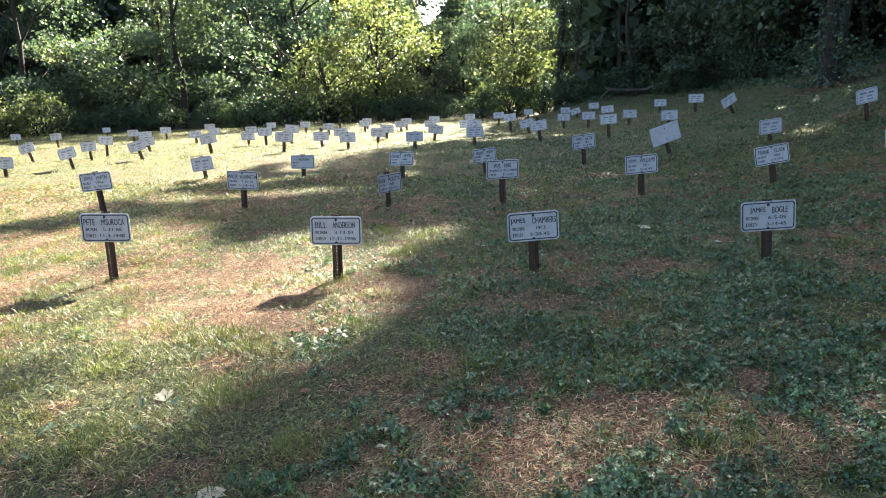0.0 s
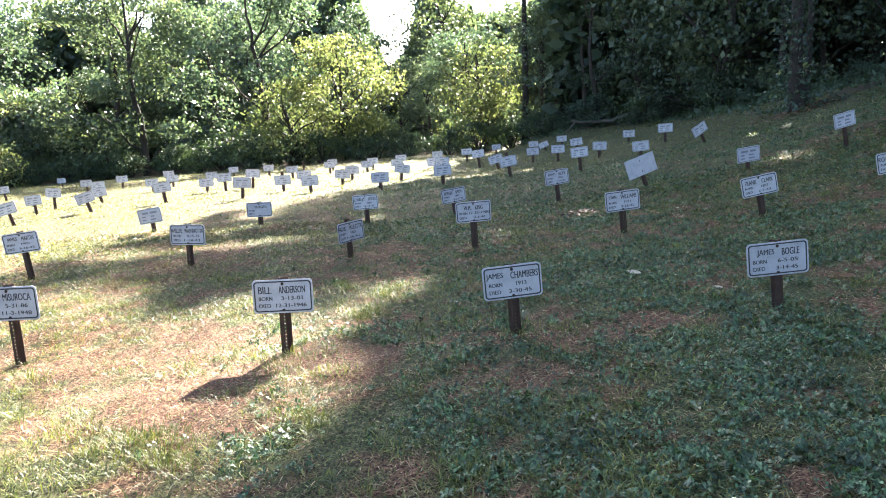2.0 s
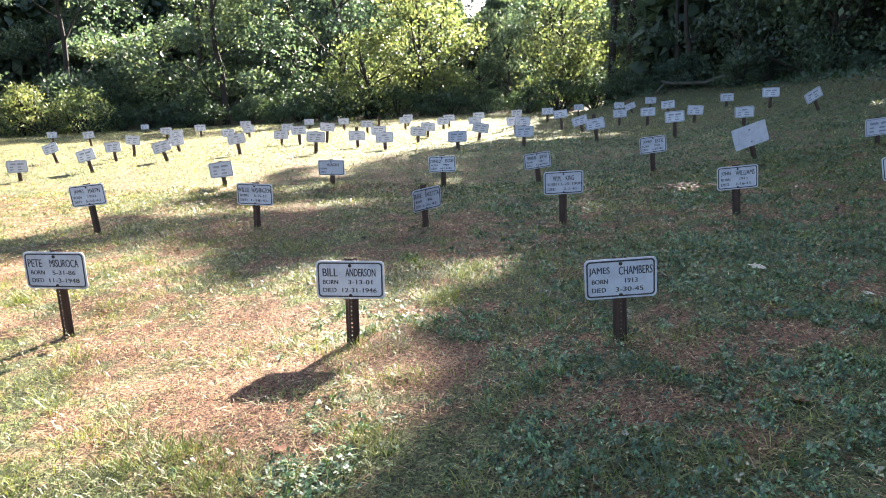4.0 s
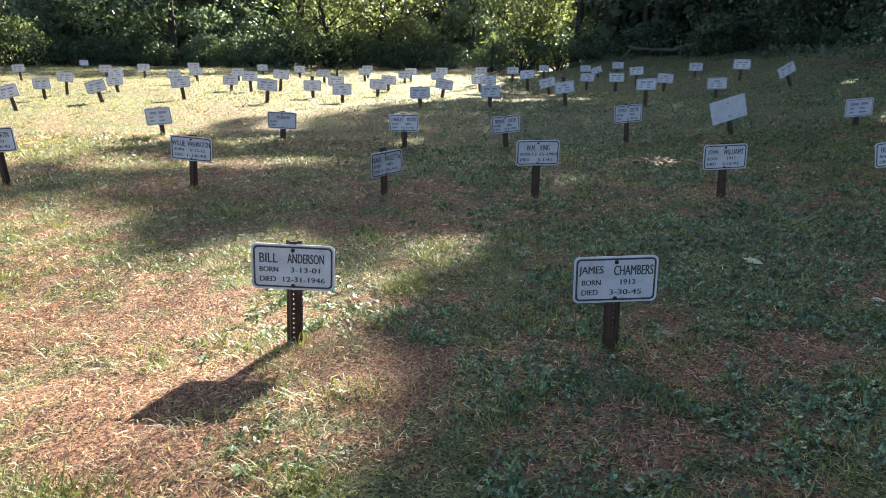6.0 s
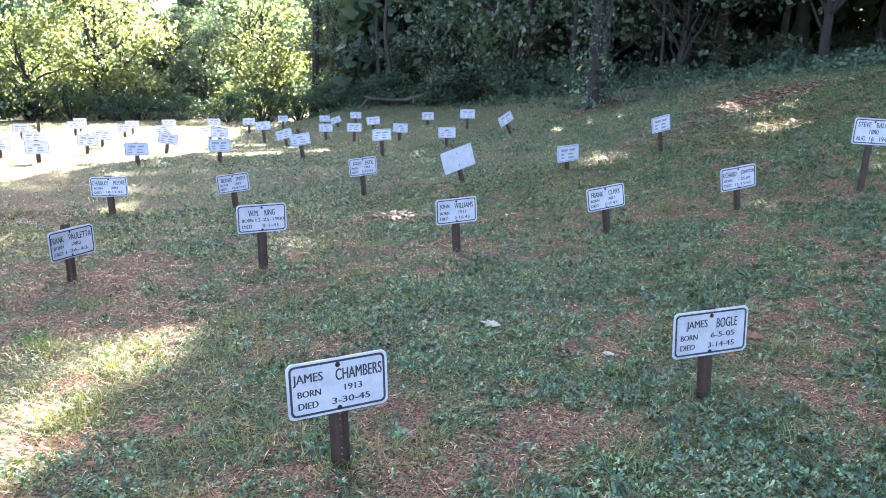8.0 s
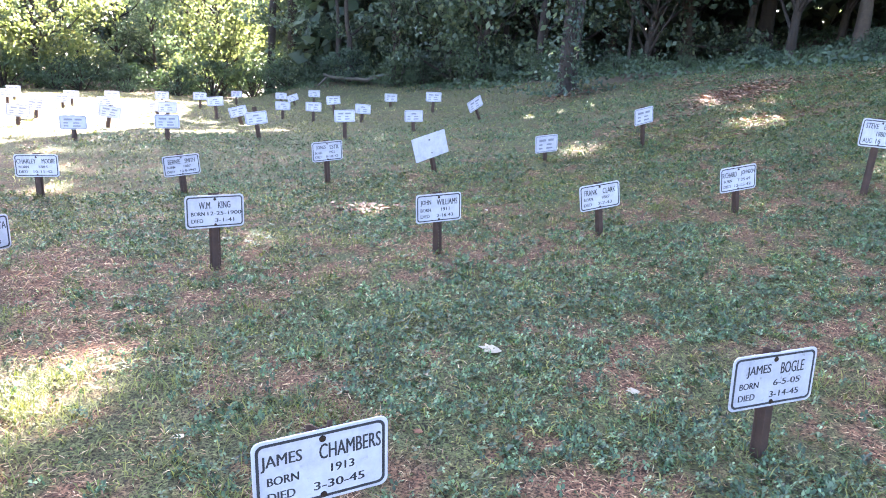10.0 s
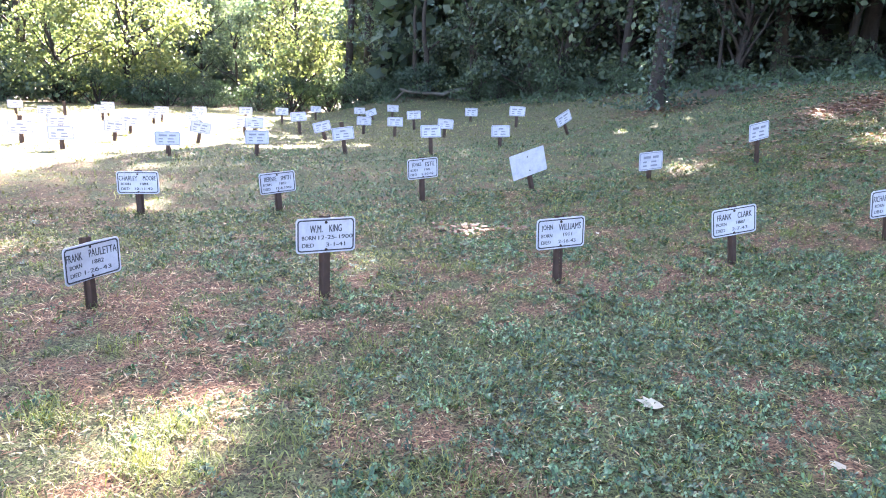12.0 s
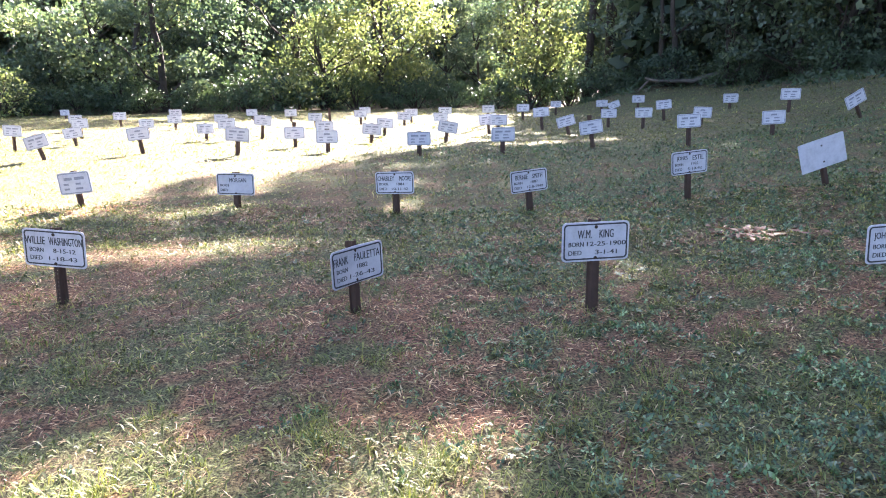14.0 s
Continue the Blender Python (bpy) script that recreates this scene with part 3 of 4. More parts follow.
def tree_parts(rng, height, low, radius, count, size, clumps=46, thick=0.2, keep=None, place=None):
    """Trunk with limbs, and the points of a ragged crown made of leaf clumps on the limbs' ends."""
    trunk = wavy((0, 0, -0.3), (rng.normal() * 0.4, rng.normal() * 0.4, height * (0.9 if keep is None else 0.68)), rng, 12, 0.12)
    wood = [tube(trunk, np.interp(np.linspace(0, 1, 12), [0, 0.05, 1], [thick * 1.5, thick, 0.04]), 9)]
    pts = []
    for k in range(clumps):
        f = rng.uniform(0, 1) ** 0.85
        z = low + (height - low) * f
        width = radius * (0.45 + 0.75 * math.sin(math.pi * min(max(0.12 + f * 0.86, 0), 1))) * rng.uniform(0.35, 1.05)
        a = rng.uniform(0, 2 * math.pi)
        root = trunk[min(11, int(11 * min(1, max(0.1, (z - 1.0) / height))))]
        tip = np.array([root[0] + width * math.cos(a), root[1] + width * math.sin(a), z])
        if k % 2 == 0 and (keep is None or keep(np.array([(tip + root) / 2, tip]) + np.array(place)).all()):
            wood.append(tube(wavy(root, tip, rng, 6, 0.25), np.linspace(0.06, 0.012, 6), 5))
        n = int(count / clumps * rng.uniform(0.5, 1.5))
        r = rng.uniform(0.5, 1.15) * radius * (0.3 if clumps > 25 else 0.4)
        q = rng.normal(size=(n, 3))
        if clumps <= 25:
            q *= (rng.uniform(0.25, 1.0, (n, 1)) ** 0.4) / np.linalg.norm(q, axis=1)[:, None] * 1.15
        q *= (r, r, r * 0.55)
        q[:, 2] -= 0.14 * (q[:, 0] ** 2 + q[:, 1] ** 2)
        pts.append(tip + q)
    return join(wood), np.concatenate(pts)


def tree(name, label, rng, height, low, radius, count, size, bark, leaf, clumps=46, thick=0.2, keep=None, place=None):
    (wv, wf), pts = tree_parts(rng, height, low, radius, count, size, clumps, thick, keep, place)
    if keep is not None:
        pts = pts[keep(pts + np.array(place))]
    pts = pts[pts[:, 2] > 0.02]
    t = tagged(new(name), label, "shrub" if "shrub" in name else "tree", "trees round the field")
    tm = mesh_from("trunk", wv, wf, bark)
    for p in tm.polygons:
        p.use_smooth = True
    part_of(t, "stem" if "shrub" in name else "trunk", tm)
    part_of(t, "crown", mesh_from("crown", *leaves(pts, size, rng), leaf))
    if place is not None:
        t.matrix_basis = Matrix.Translation(place)
    return t


# sunlit openings on the lawn: the canopy towards the sun has gaps above them (x, y, half-widths)
GLADES = [(-1.68, 4.95, 1.75, 1.25), (-0.45, 4.8, 0.45, 0.5), (-0.7, 5.7, 0.6, 0.45), (0.15, 6.72, 0.38, 0.12), (-1.0, 6.7, 0.42, 0.22), (-1.1, 6.2, 0.5, 0.25), (-1.3, 10.0, 0.6, 0.1), (-1.9, 9.7, 0.3, 0.06), (2.84, 10.05, 0.2, 0.07), (1.6, 9.2, 0.3, 0.04), (5.1, 11.4, 0.4, 0.2), (7.03, 12.1, 0.35, 0.3),
          (7.9, 15.8, 1.1, 0.35), (7.6, 16.6, 0.8, 0.3), (9.3, 15.4, 0.9, 0.3), (10.4, 17.0, 0.7, 0.4), (10.6, 15.3, 0.6, 0.25), (11.1, 12.6, 0.9, 0.45), (9.35, 10.75, 0.55, 0.25), (8.8, 11.0, 0.45, 0.15), (10.3, 11.8, 0.5, 0.22), (8.4, 7.8, 0.5, 0.25), (6.65, 6.8, 0.3, 0.2), (6.5, 8.2, 0.3, 0.15),
          (-1.7, 3.35, 0.5, 0.12), (-1.5, 2.9, 0.45, 0.1), (-3.6, 6.6, 1.3, 1.0), (0.7, 2.5, 0.45, 0.1), (1.3, 2.45, 0.3, 0.1), (2.2, 2.6, 0.3, 0.12), (11.2, 16.0, 0.4, 0.2), (12.0, 14.2, 0.4, 0.2)]
TANEL = math.tan(radians(SUN_EL))


def sunlit_gap(p):
    """False for leaves that stand between the sun and the open, sunny parts of the lawn."""
    gx, gy = p[:, 0].copy(), p[:, 1].copy()
    for _ in range(2):
        d = (p[:, 2] - lie(gx, gy)) / TANEL
        gx, gy = p[:, 0] - d * math.sin(radians(SUN_AZ)), p[:, 1] - d * math.cos(radians(SUN_AZ))
    wob = vnoise(gx, gy, 0.5, 21) - 0.5
    wide = 1.4 * (vnoise(gx, gy, 2.5, 22) - 0.5)
    ragged = gx + 4.0 * np.clip((gx - 5) / 3, 0, 1) * (vnoise(gx * 0.3 + gy * 0.2, p[:, 2], 1.3, 25) - 0.5)
    into = np.interp(ragged, [-30, -5.5, -4.2, -3.4, -3.1, -2.2, -1.3, 0.2, 2.3, 5.5, 8, 9], [5, 7.5, 9.8, 11, 13.6, 14.4, 15.4, 17.6, 18.8, 22.6, 24, 60]) - gy - wide - wob
    lit = (into < 0) | ((into < 6) & (vnoise(gx * 0.55, gy * 1.5, 0.6, 24) > 0.6 + 0.04 * into))
    lit &= (gy < 29) | (vnoise(gx * 0.25, gy, 1.0, 23) > 0.55)
    for cx, cy, rx, ry in GLADES:
        lit |= ((gx - cx) / (rx + 0.16)) ** 2 + ((gy - cy) / (ry + 0.16)) ** 2 < 1 + 1.1 * wob
    return ~lit


rng = np.random.default_rng(7)
EDGE_LABEL = "leafy broadleaf tree with foliage down to the grass"
WOOD_LABEL = "tall shaded woodland tree with a bare lower trunk"
SHRUB_LABEL = "dense leafy undergrowth shrub at the wood's edge"
kinds = {"edge": [], "wood": [], "shrub": []}


def plant(name, kind, build, x, y, turn=0.0, scale=1.0, which=None):
    """Plants a copy of one of the grown specimens; the first three of a kind are grown."""
    m = pose(x, y, float(lie(x, y)) - 0.05, 0, 0, turn) @ Matrix.Diagonal((scale, scale, scale, 1))
    stock = kinds[kind]
    if len(stock) < 4:
        ob = build()
        stock.append(ob)
        ob.matrix_basis = m
        return ob
    src = stock[which if which is not None else int(rng.integers(len(stock)))]
    ob = copy_thing(src, pose(0, 0, 0))
    ob.matrix_basis = m
    return ob


def grow_edge():
    k = len(kinds["edge"])
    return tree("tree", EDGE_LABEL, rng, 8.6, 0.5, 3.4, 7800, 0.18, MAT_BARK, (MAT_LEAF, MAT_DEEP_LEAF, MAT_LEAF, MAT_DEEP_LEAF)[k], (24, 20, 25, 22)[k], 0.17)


def grow_wood():
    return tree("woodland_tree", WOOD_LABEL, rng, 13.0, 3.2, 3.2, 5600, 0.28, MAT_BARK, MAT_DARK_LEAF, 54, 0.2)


def grow_shrub():
    return tree("shrub", SHRUB_LABEL, rng, 1.9, 0.15, 1.25, 2600, 0.14, MAT_BARK, MAT_IVY, 30, 0.03)


# left and far side of the field
for k, x in enumerate(np.arange(-42, 9, 3.6)):
    if -2.5 < x < 3.2 or -22.5 < x < -18.5:
        continue
    plant("tree", "edge", grow_edge, x + rng.uniform(-0.8, 0.8), 41 - 0.03 * x + (1.7 if k % 2 else -1.0) + rng.uniform(-0.7, 0.7), rng.uniform(0, 360), rng.uniform(1.15, 1.45) if x < 3 else rng.uniform(0.85, 1.0))
for x in np.arange(-50, 9, 11.0):
    plant("tree", "edge", grow_edge, x + rng.uniform(-1, 1), 48 + rng.uniform(-1, 1.5), rng.uniform(0, 360), rng.uniform(0.8, 1.0))
for x, y, k in ((-1.2, 42.5, 0.55), (1.0, 43.2, 0.7), (2.8, 42.0, 0.6)):
    plant("tree", "edge", grow_edge, x, y, rng.uniform(0, 360), k, 1)
for x, k in ((-22.0, 0.72), (-18.6, 0.8)):
    plant("tree", "edge", grow_edge, x, 44.5, rng.uniform(0, 360), k, 1)
for x in np.arange(-50, 14, 8.0):
    plant("woodland_tree", "wood", grow_wood, x + rng.uniform(-1, 1), 54 + rng.uniform(-2, 2), rng.uniform(0, 360), rng.uniform(0.75, 0.95))
for x in np.arange(-36, 10, 1.7):
    plant("shrub", "shrub", grow_shrub, x + rng.uniform(-0.4, 0.4), 38.2 - 0.03 * x + rng.uniform(-0.3, 0.4), rng.uniform(0, 360), rng.uniform(0.6, 1.05))
# trees lit from behind; part of the glow is in their yellower leaf colour
for x, y, s in ((-2.4, 39.4, 7.0), (-4.8, 38.9, 4.2), (5.6, 39.6, 6.0)):
    tree("tree", "sunlit broadleaf tree with yellow-green leaves at the field's edge", rng, s, 0.8, 2.4, 5200, 0.2, MAT_BARK, MAT_YELLOW, 40, 0.14, None, (x, y, float(lie(x, y)) - 0.05))
for x, y, s in ((-20.0, 36.6, 2.1), (-21.8, 36.2, 2.5), (-23.4, 36.6, 2.0)):
    tree("shrub", "bright yellow-green sunlit bush at the field's edge", rng, s, 0.2, 1.25, 3000, 0.13, MAT_BARK, MAT_YELLOW, 30, 0.04, None, (x, y, float(lie(x, y)) - 0.05))

# the dark woods on the slope
WOODS = [(10.4, 33.5), (13.5, 30.5), (12.6, 25.8), (15.5, 26.5), (17.5, 22.5), (19.0, 18.0), (21.5, 13.0), (23.0, 8.0), (18.6, 29.5), (21.5, 25.0), (24, 20), (26, 14), (27, 8), (27, 2), (29, 24), (26, 29), (22, 33)]
for x, y in WOODS:
    tall = rng.uniform(8, 9.4) if y > 16 else rng.uniform(10.5, 14)
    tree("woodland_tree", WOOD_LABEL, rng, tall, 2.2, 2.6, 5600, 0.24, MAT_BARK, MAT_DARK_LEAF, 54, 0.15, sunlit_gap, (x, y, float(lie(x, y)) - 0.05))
for x, y in ((10.0, 34.5), (11.8, 31.8), (13.0, 28.6), (14.4, 26.5), (9.2, 36.5), (16.5, 25.5), (20.5, 21), (24.5, 15.5), (27, 10), (12, 37), (15, 34), (18, 32), (14.5, 30)):
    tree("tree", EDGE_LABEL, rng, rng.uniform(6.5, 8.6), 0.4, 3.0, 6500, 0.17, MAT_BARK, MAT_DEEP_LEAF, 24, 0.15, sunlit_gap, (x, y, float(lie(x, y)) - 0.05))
for x, y in ((9.8, 32.8), (11.2, 31.0), (12.0, 29.2), (12.4, 27.2), (12.6, 25.4), (8.0, 36.0), (9.0, 34.6)):
    plant("shrub", "shrub", grow_shrub, x + rng.uniform(-0.3, 0.3), y + rng.uniform(-0.3, 0.3), rng.uniform(0, 360), rng.uniform(0.45, 0.8))
for x, y in ((12.7, 23.8), (13.2, 22.0), (14.4, 20.4), (15.2, 18.6), (16.6, 17.0), (17.8, 15.0), (18.8, 13.2), (20.0, 11.4), (21.0, 9.4), (21.8, 7.4), (22.6, 5.2), (23.2, 3), (16.2, 21.4), (18.6, 16.6), (20.6, 13.6)):
    plant("shrub", "shrub", grow_shrub, x + rng.uniform(-0.3, 0.3), y + rng.uniform(-0.3, 0.3), rng.uniform(0, 360), rng.uniform(0.25, 0.48))
# tall canopy towards the sun, with the gaps that let the sunny patches through
CANOPY = [(12.0, 37.0), (16.0, 38.0), (20.0, 37.0), (24.5, 38.0), (14.0, 33.0), (18.5, 34.0), (23.0, 32.0), (16.5, 29.0), (20.5, 28.5), (25.0, 26.0), (19.0, 24.0), (22.5, 22.0), (27.0, 31.0), (28.5, 20.0), (17.0, 43.0), (22.5, 43.5), (9.5, 41.5)]
for x, y in CANOPY:
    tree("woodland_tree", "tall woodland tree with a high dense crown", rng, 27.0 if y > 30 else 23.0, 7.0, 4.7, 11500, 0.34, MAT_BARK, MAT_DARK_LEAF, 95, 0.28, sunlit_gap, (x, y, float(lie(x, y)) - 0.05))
# woods that close the view all round, farther off
def far_woods(name, label, a0, a1, r0, r1, height, n, size, mat, low=0.0):
    a = np.radians(rng.uniform(a0, a1, n))
    r = rng.uniform(r0, r1, n)
    x, y = r * np.sin(a), r * np.cos(a) + 2
    top = height * (0.55 + 0.6 * vnoise(a * 40, r * 0.1, 1.6, 51))
    top = top * (1 - 0.55 * np.exp(-((np.degrees(a) - 0.4) / 1.6) ** 2))
    z = lie(x, y) + low + top * rng.random(n) ** 0.9
    clump = vnoise(a * 60, z, 1.0, 52) + vnoise(a * 150, z, 0.6, 53)
    p = np.stack([x, y, z], 1)[clump > 0.35]
    tagged(new(name, mesh_from(name, *leaves(p, size, rng), mat)), label, "woods", kind="stuff")


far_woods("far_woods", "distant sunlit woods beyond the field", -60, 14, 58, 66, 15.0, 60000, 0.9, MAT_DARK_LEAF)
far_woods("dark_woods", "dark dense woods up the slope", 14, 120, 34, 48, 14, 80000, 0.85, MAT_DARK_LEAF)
# ring behind the camera, never in view, added to dim the skylight
far_woods("woods_behind", "unseen woods added behind to cut the skylight", 120, 300, 36, 44, 14, 26000, 0.7, MAT_DARK_LEAF)


def undergrowth(n):
    """Low leafy growth on the woodland floor, thick in places and bare in others."""
    x, y = rng.uniform(7, 27, n), rng.uniform(4, 40, n)
    hill = vnoise(x, y, 1.5, 61) * 0.6 + vnoise(x, y, 0.5, 62) * 0.4
    k = (in_woods(x, y) > 0.25) & (hill > 0.36)
    x, y, hill = x[k], y[k], hill[k]
    z = lie(x, y) + 0.02 + rng.random(len(x)) * np.clip(hill - 0.3, 0, 1) * 1.1 * np.clip(in_woods(x, y), 0.2, 1)
    tagged(new("undergrowth", mesh_from("undergrowth", *leaves(np.stack([x, y, z], 1), 0.12, rng), MAT_IVY)), "low green undergrowth on the woodland floor", "undergrowth", kind="stuff")


undergrowth(60000)


def leaf_litter(spots):
    """Drifts of dead leaves lying flat on the slope: x, y, half-widths, how many."""
    pts = []
    for cx, cy, rx, ry, n in spots:
        x, y = cx + rng.normal(size=n) * rx * 0.6, cy + rng.normal(size=n) * ry * 0.6
        pts.append(np.stack([x, y, ground_z(x, y) + rng.uniform(0.01, 0.07, n)], 1))
    pts = np.concatenate(pts)
    v, f = leaves(pts, 0.085, rng, 0.0)
    v[:, 2] = pts.repeat(4, 0)[:, 2] + (v[:, 2] - pts.repeat(4, 0)[:, 2]) * 0.3
    tagged(new("leaf_litter", mesh_from("leaf_litter", v, f, MAT_LITTER)), "reddish brown fallen leaf litter drifted on the slope", "leaf litter", kind="stuff")


leaf_litter([(11.1, 12.7, 1.2, 0.6, 2200), (10.4, 16.9, 0.9, 0.6, 900), (11.8, 14.6, 1.2, 0.8, 500), (9.2, 10.6, 1.0, 0.6, 350), (2.84, 10.05, 0.3, 0.2, 120), (8.6, 12.2, 1.2, 0.5, 260), (13.4, 11.2, 1.2, 0.9, 600)])


# ---- trunks at the wood's edge, fallen log ----
def lone_trunk(x, y, h, r, lean, bark, label):
    z = float(lie(x, y))
    p = wavy((0, 0, -0.3), (lean, 0.3, h), rng, 14, 0.05)
    me = mesh_from("trunk", *tube(p, np.interp(np.linspace(0, 1, 14), [0, 0.06, 0.15, 1], [r * 1.7, r * 1.25, r, r * 0.5]), 12), bark)
    for f in me.polygons:
        f.use_smooth = True
    t = tagged(new("woodland_tree"), label, "tree", "trees round the field")
    part_of(t, "trunk", me)
    top = p[-1] + rng.normal(size=(1500, 3)) * (1.6, 1.6, 0.8)
    part_of(t, "crown", mesh_from("crown", *leaves(top[sunlit_gap(top + np.array((x, y, z)))], 0.24, rng), MAT_DARK_LEAF))
    t.location = (x, y, z)


lone_trunk(20.3, 23.4, 12, 0.25, -1.4, MAT_PALE_BARK, "stout pale trunk leaning slightly before the dark wood")
lone_trunk(20.5, 16.9, 12, 0.17, 0.5, MAT_PALE_BARK, "pale straight trunk at the top of the slope")
lone_trunk(18.4, 25.4, 11, 0.16, -0.5, MAT_PALE_BARK, "brown trunk at the edge of the dark wood")
lone_trunk(10.4, 17.3, 12, 0.14, 0.1, MAT_BARK, "vine-clad dark trunk rising beside the lawn")
lone_trunk(10.9, 17.7, 12, 0.08, 0.5, MAT_BARK, "thin trunk beside the vine-clad one")
lone_trunk(13.8, 23.7, 10, 0.11, 0.3, MAT_BARK, "slender brown trunk at the edge of the dark wood")
lone_trunk(13.6, 10.6, 10, 0.075, -0.3, MAT_BARK, "slender dark trunk standing on the slope's edge")
lone_trunk(16.6, 22.4, 10, 0.05, 0.5, MAT_BARK, "thin bare sapling before the dark wood")
lone_trunk(7.6, 38.0, 10, 0.2, 0.4, MAT_BARK, "dark trunk behind a sunlit bush")

vp = np.stack([10.4 + rng.normal(size=1400) * 0.25, 17.3 + rng.normal(size=1400) * 0.22, float(lie(10.4, 17.3)) + 3.6 * rng.random(1400) ** 1.8], 1)
vp[:, :2] += (vp[:, :2] - (10.4, 17.3)) * np.clip(0.9 - vp[:, 2:] + float(lie(10.4, 17.3)), 0, 1) * 2.0
vine = tagged(new("vine"), "leafy vine climbing the dark trunk's foot", "vine")
part_of(vine, "foliage", mesh_from("foliage", *leaves(vp, 0.11, rng), MAT_DARK_LEAF))
log_turns = np.linspace(0, 1, 15)
log_path = np.stack([np.interp(log_turns, [0, 0.5, 0.78, 1], [8.7, 10.5, 11.35, 12.1]), np.interp(log_turns, [0, 1], [32.6, 31.4]), np.interp(log_turns, [0, 0.12, 0.5, 0.78, 0.86, 1], [1.46, 1.38, 1.32, 1.56, 1.5, float(lie(12.1, 31.4)) + 0.02])], 1)
log_path += np.random.default_rng(3).normal(size=(15, 3)) * 0.025
fallen = tagged(new("fallen_log"), "weathered grey fallen limb propped on its branches at the wood's edge", "log")
part_of(fallen, "limb", mesh_from("limb", *tube(log_path, np.interp(log_turns, [0, 0.8, 1], [0.055, 0.1, 0.075]), 9), MAT_LOG))
for k, dx, dy in ((1, -0.5, 0.3), (6, 0.2, 0.5), (11, -0.25, -0.3)):
    foot = np.array([log_path[k][0] + dx, log_path[k][1] + dy, 0.0])
    foot[2] = float(lie(foot[0], foot[1])) - 0.05
    part_of(fallen, "branch", mesh_from("branch", *tube(np.linspace(log_path[k], foot, 5), np.linspace(0.05, 0.025, 5), 6), MAT_LOG))


# ---- lawn cover ----
def scatter(n, rng, y0, y1, power):
    """Points over the lawn, thicker towards the near side."""
    y = y0 + (y1 - y0) * rng.random(n) ** power
    left, right = -(1.4 + 0.76 * y), np.minimum(2.0 + 1.25 * y, 22.0)
    x = left + (right - left) * rng.random(n)
    k = in_woods(x, y) < 0.6
    return x[k], y[k]


def blades(name, label, mat, n, rng, y0, y1, power, length, width, dry, flat):
    x, y = scatter(n, rng, y0, y1, power)
    d = dryness(x, y)
    keep = rng.random(len(x)) < (0.28 + 0.72 * d if dry else 1.0 - 0.8 * d)
    keep &= vnoise(x, y, 0.09, 31) + 0.35 * rng.random(len(x)) > 0.38
    x, y = x[keep], y[keep]
    far = np.clip((y - 5) / 12, 0, 1)[:, None]
    n = len(x)
    a = rng.uniform(0, 2 * np.pi, n)
    ln = (length * rng.uniform(0.4, 1.3, (n, 1))) * (1 + 0.6 * far) * (0.55 + 0.9 * vnoise(x, y, 0.09, 32)[:, None])
    w = width * rng.uniform(0.7, 1.3, (n, 1)) * (1 + 2.0 * far)
    tilt = rng.uniform(0.15, 1.0, n) if not flat else rng.uniform(0.0, 0.55, n)
    dirv = np.stack([np.cos(a) * np.cos(tilt), np.sin(a) * np.cos(tilt), np.sin(tilt)], 1)
    side = np.stack([-np.sin(a), np.cos(a), rng.normal(size=n) * 0.3], 1)
    p = np.stack([x, y, ground_z(x, y) + (rng.random(n) * 0.012 if flat else -0.004)], 1)
    mid = p + dirv * ln * 0.5 + np.array((0, 0, 0.02 if flat else 0.12)) * ln
    tip = p + dirv * ln * np.array((1, 1, 0.75))
    v = np.stack([p, mid + side * w * 0.5, tip, mid - side * w * 0.5], 1).reshape(-1, 3)
    me = mesh_from(name, v, np.arange(4 * n).reshape(n, 4), mat)
    tagged(new(name, me), label, "grass", kind="stuff")


rng = np.random.default_rng(5)
blades("grass", "short mown green grass blades covering the lawn", MAT_BLADE, 330000, rng, 0.9, 12, 1.0, 0.05, 0.0058, False, False)
blades("dead_grass", "dry pinkish straw and dead clippings on the lawn", MAT_STRAW, 400000, rng, 0.9, 12, 1.05, 0.044, 0.0036, True, True)
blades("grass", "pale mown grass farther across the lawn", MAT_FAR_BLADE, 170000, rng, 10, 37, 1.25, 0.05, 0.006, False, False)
blades("dead_grass", "dry straw farther across the lawn", MAT_STRAW, 70000, rng, 10, 37, 1.25, 0.04, 0.005, True, True)


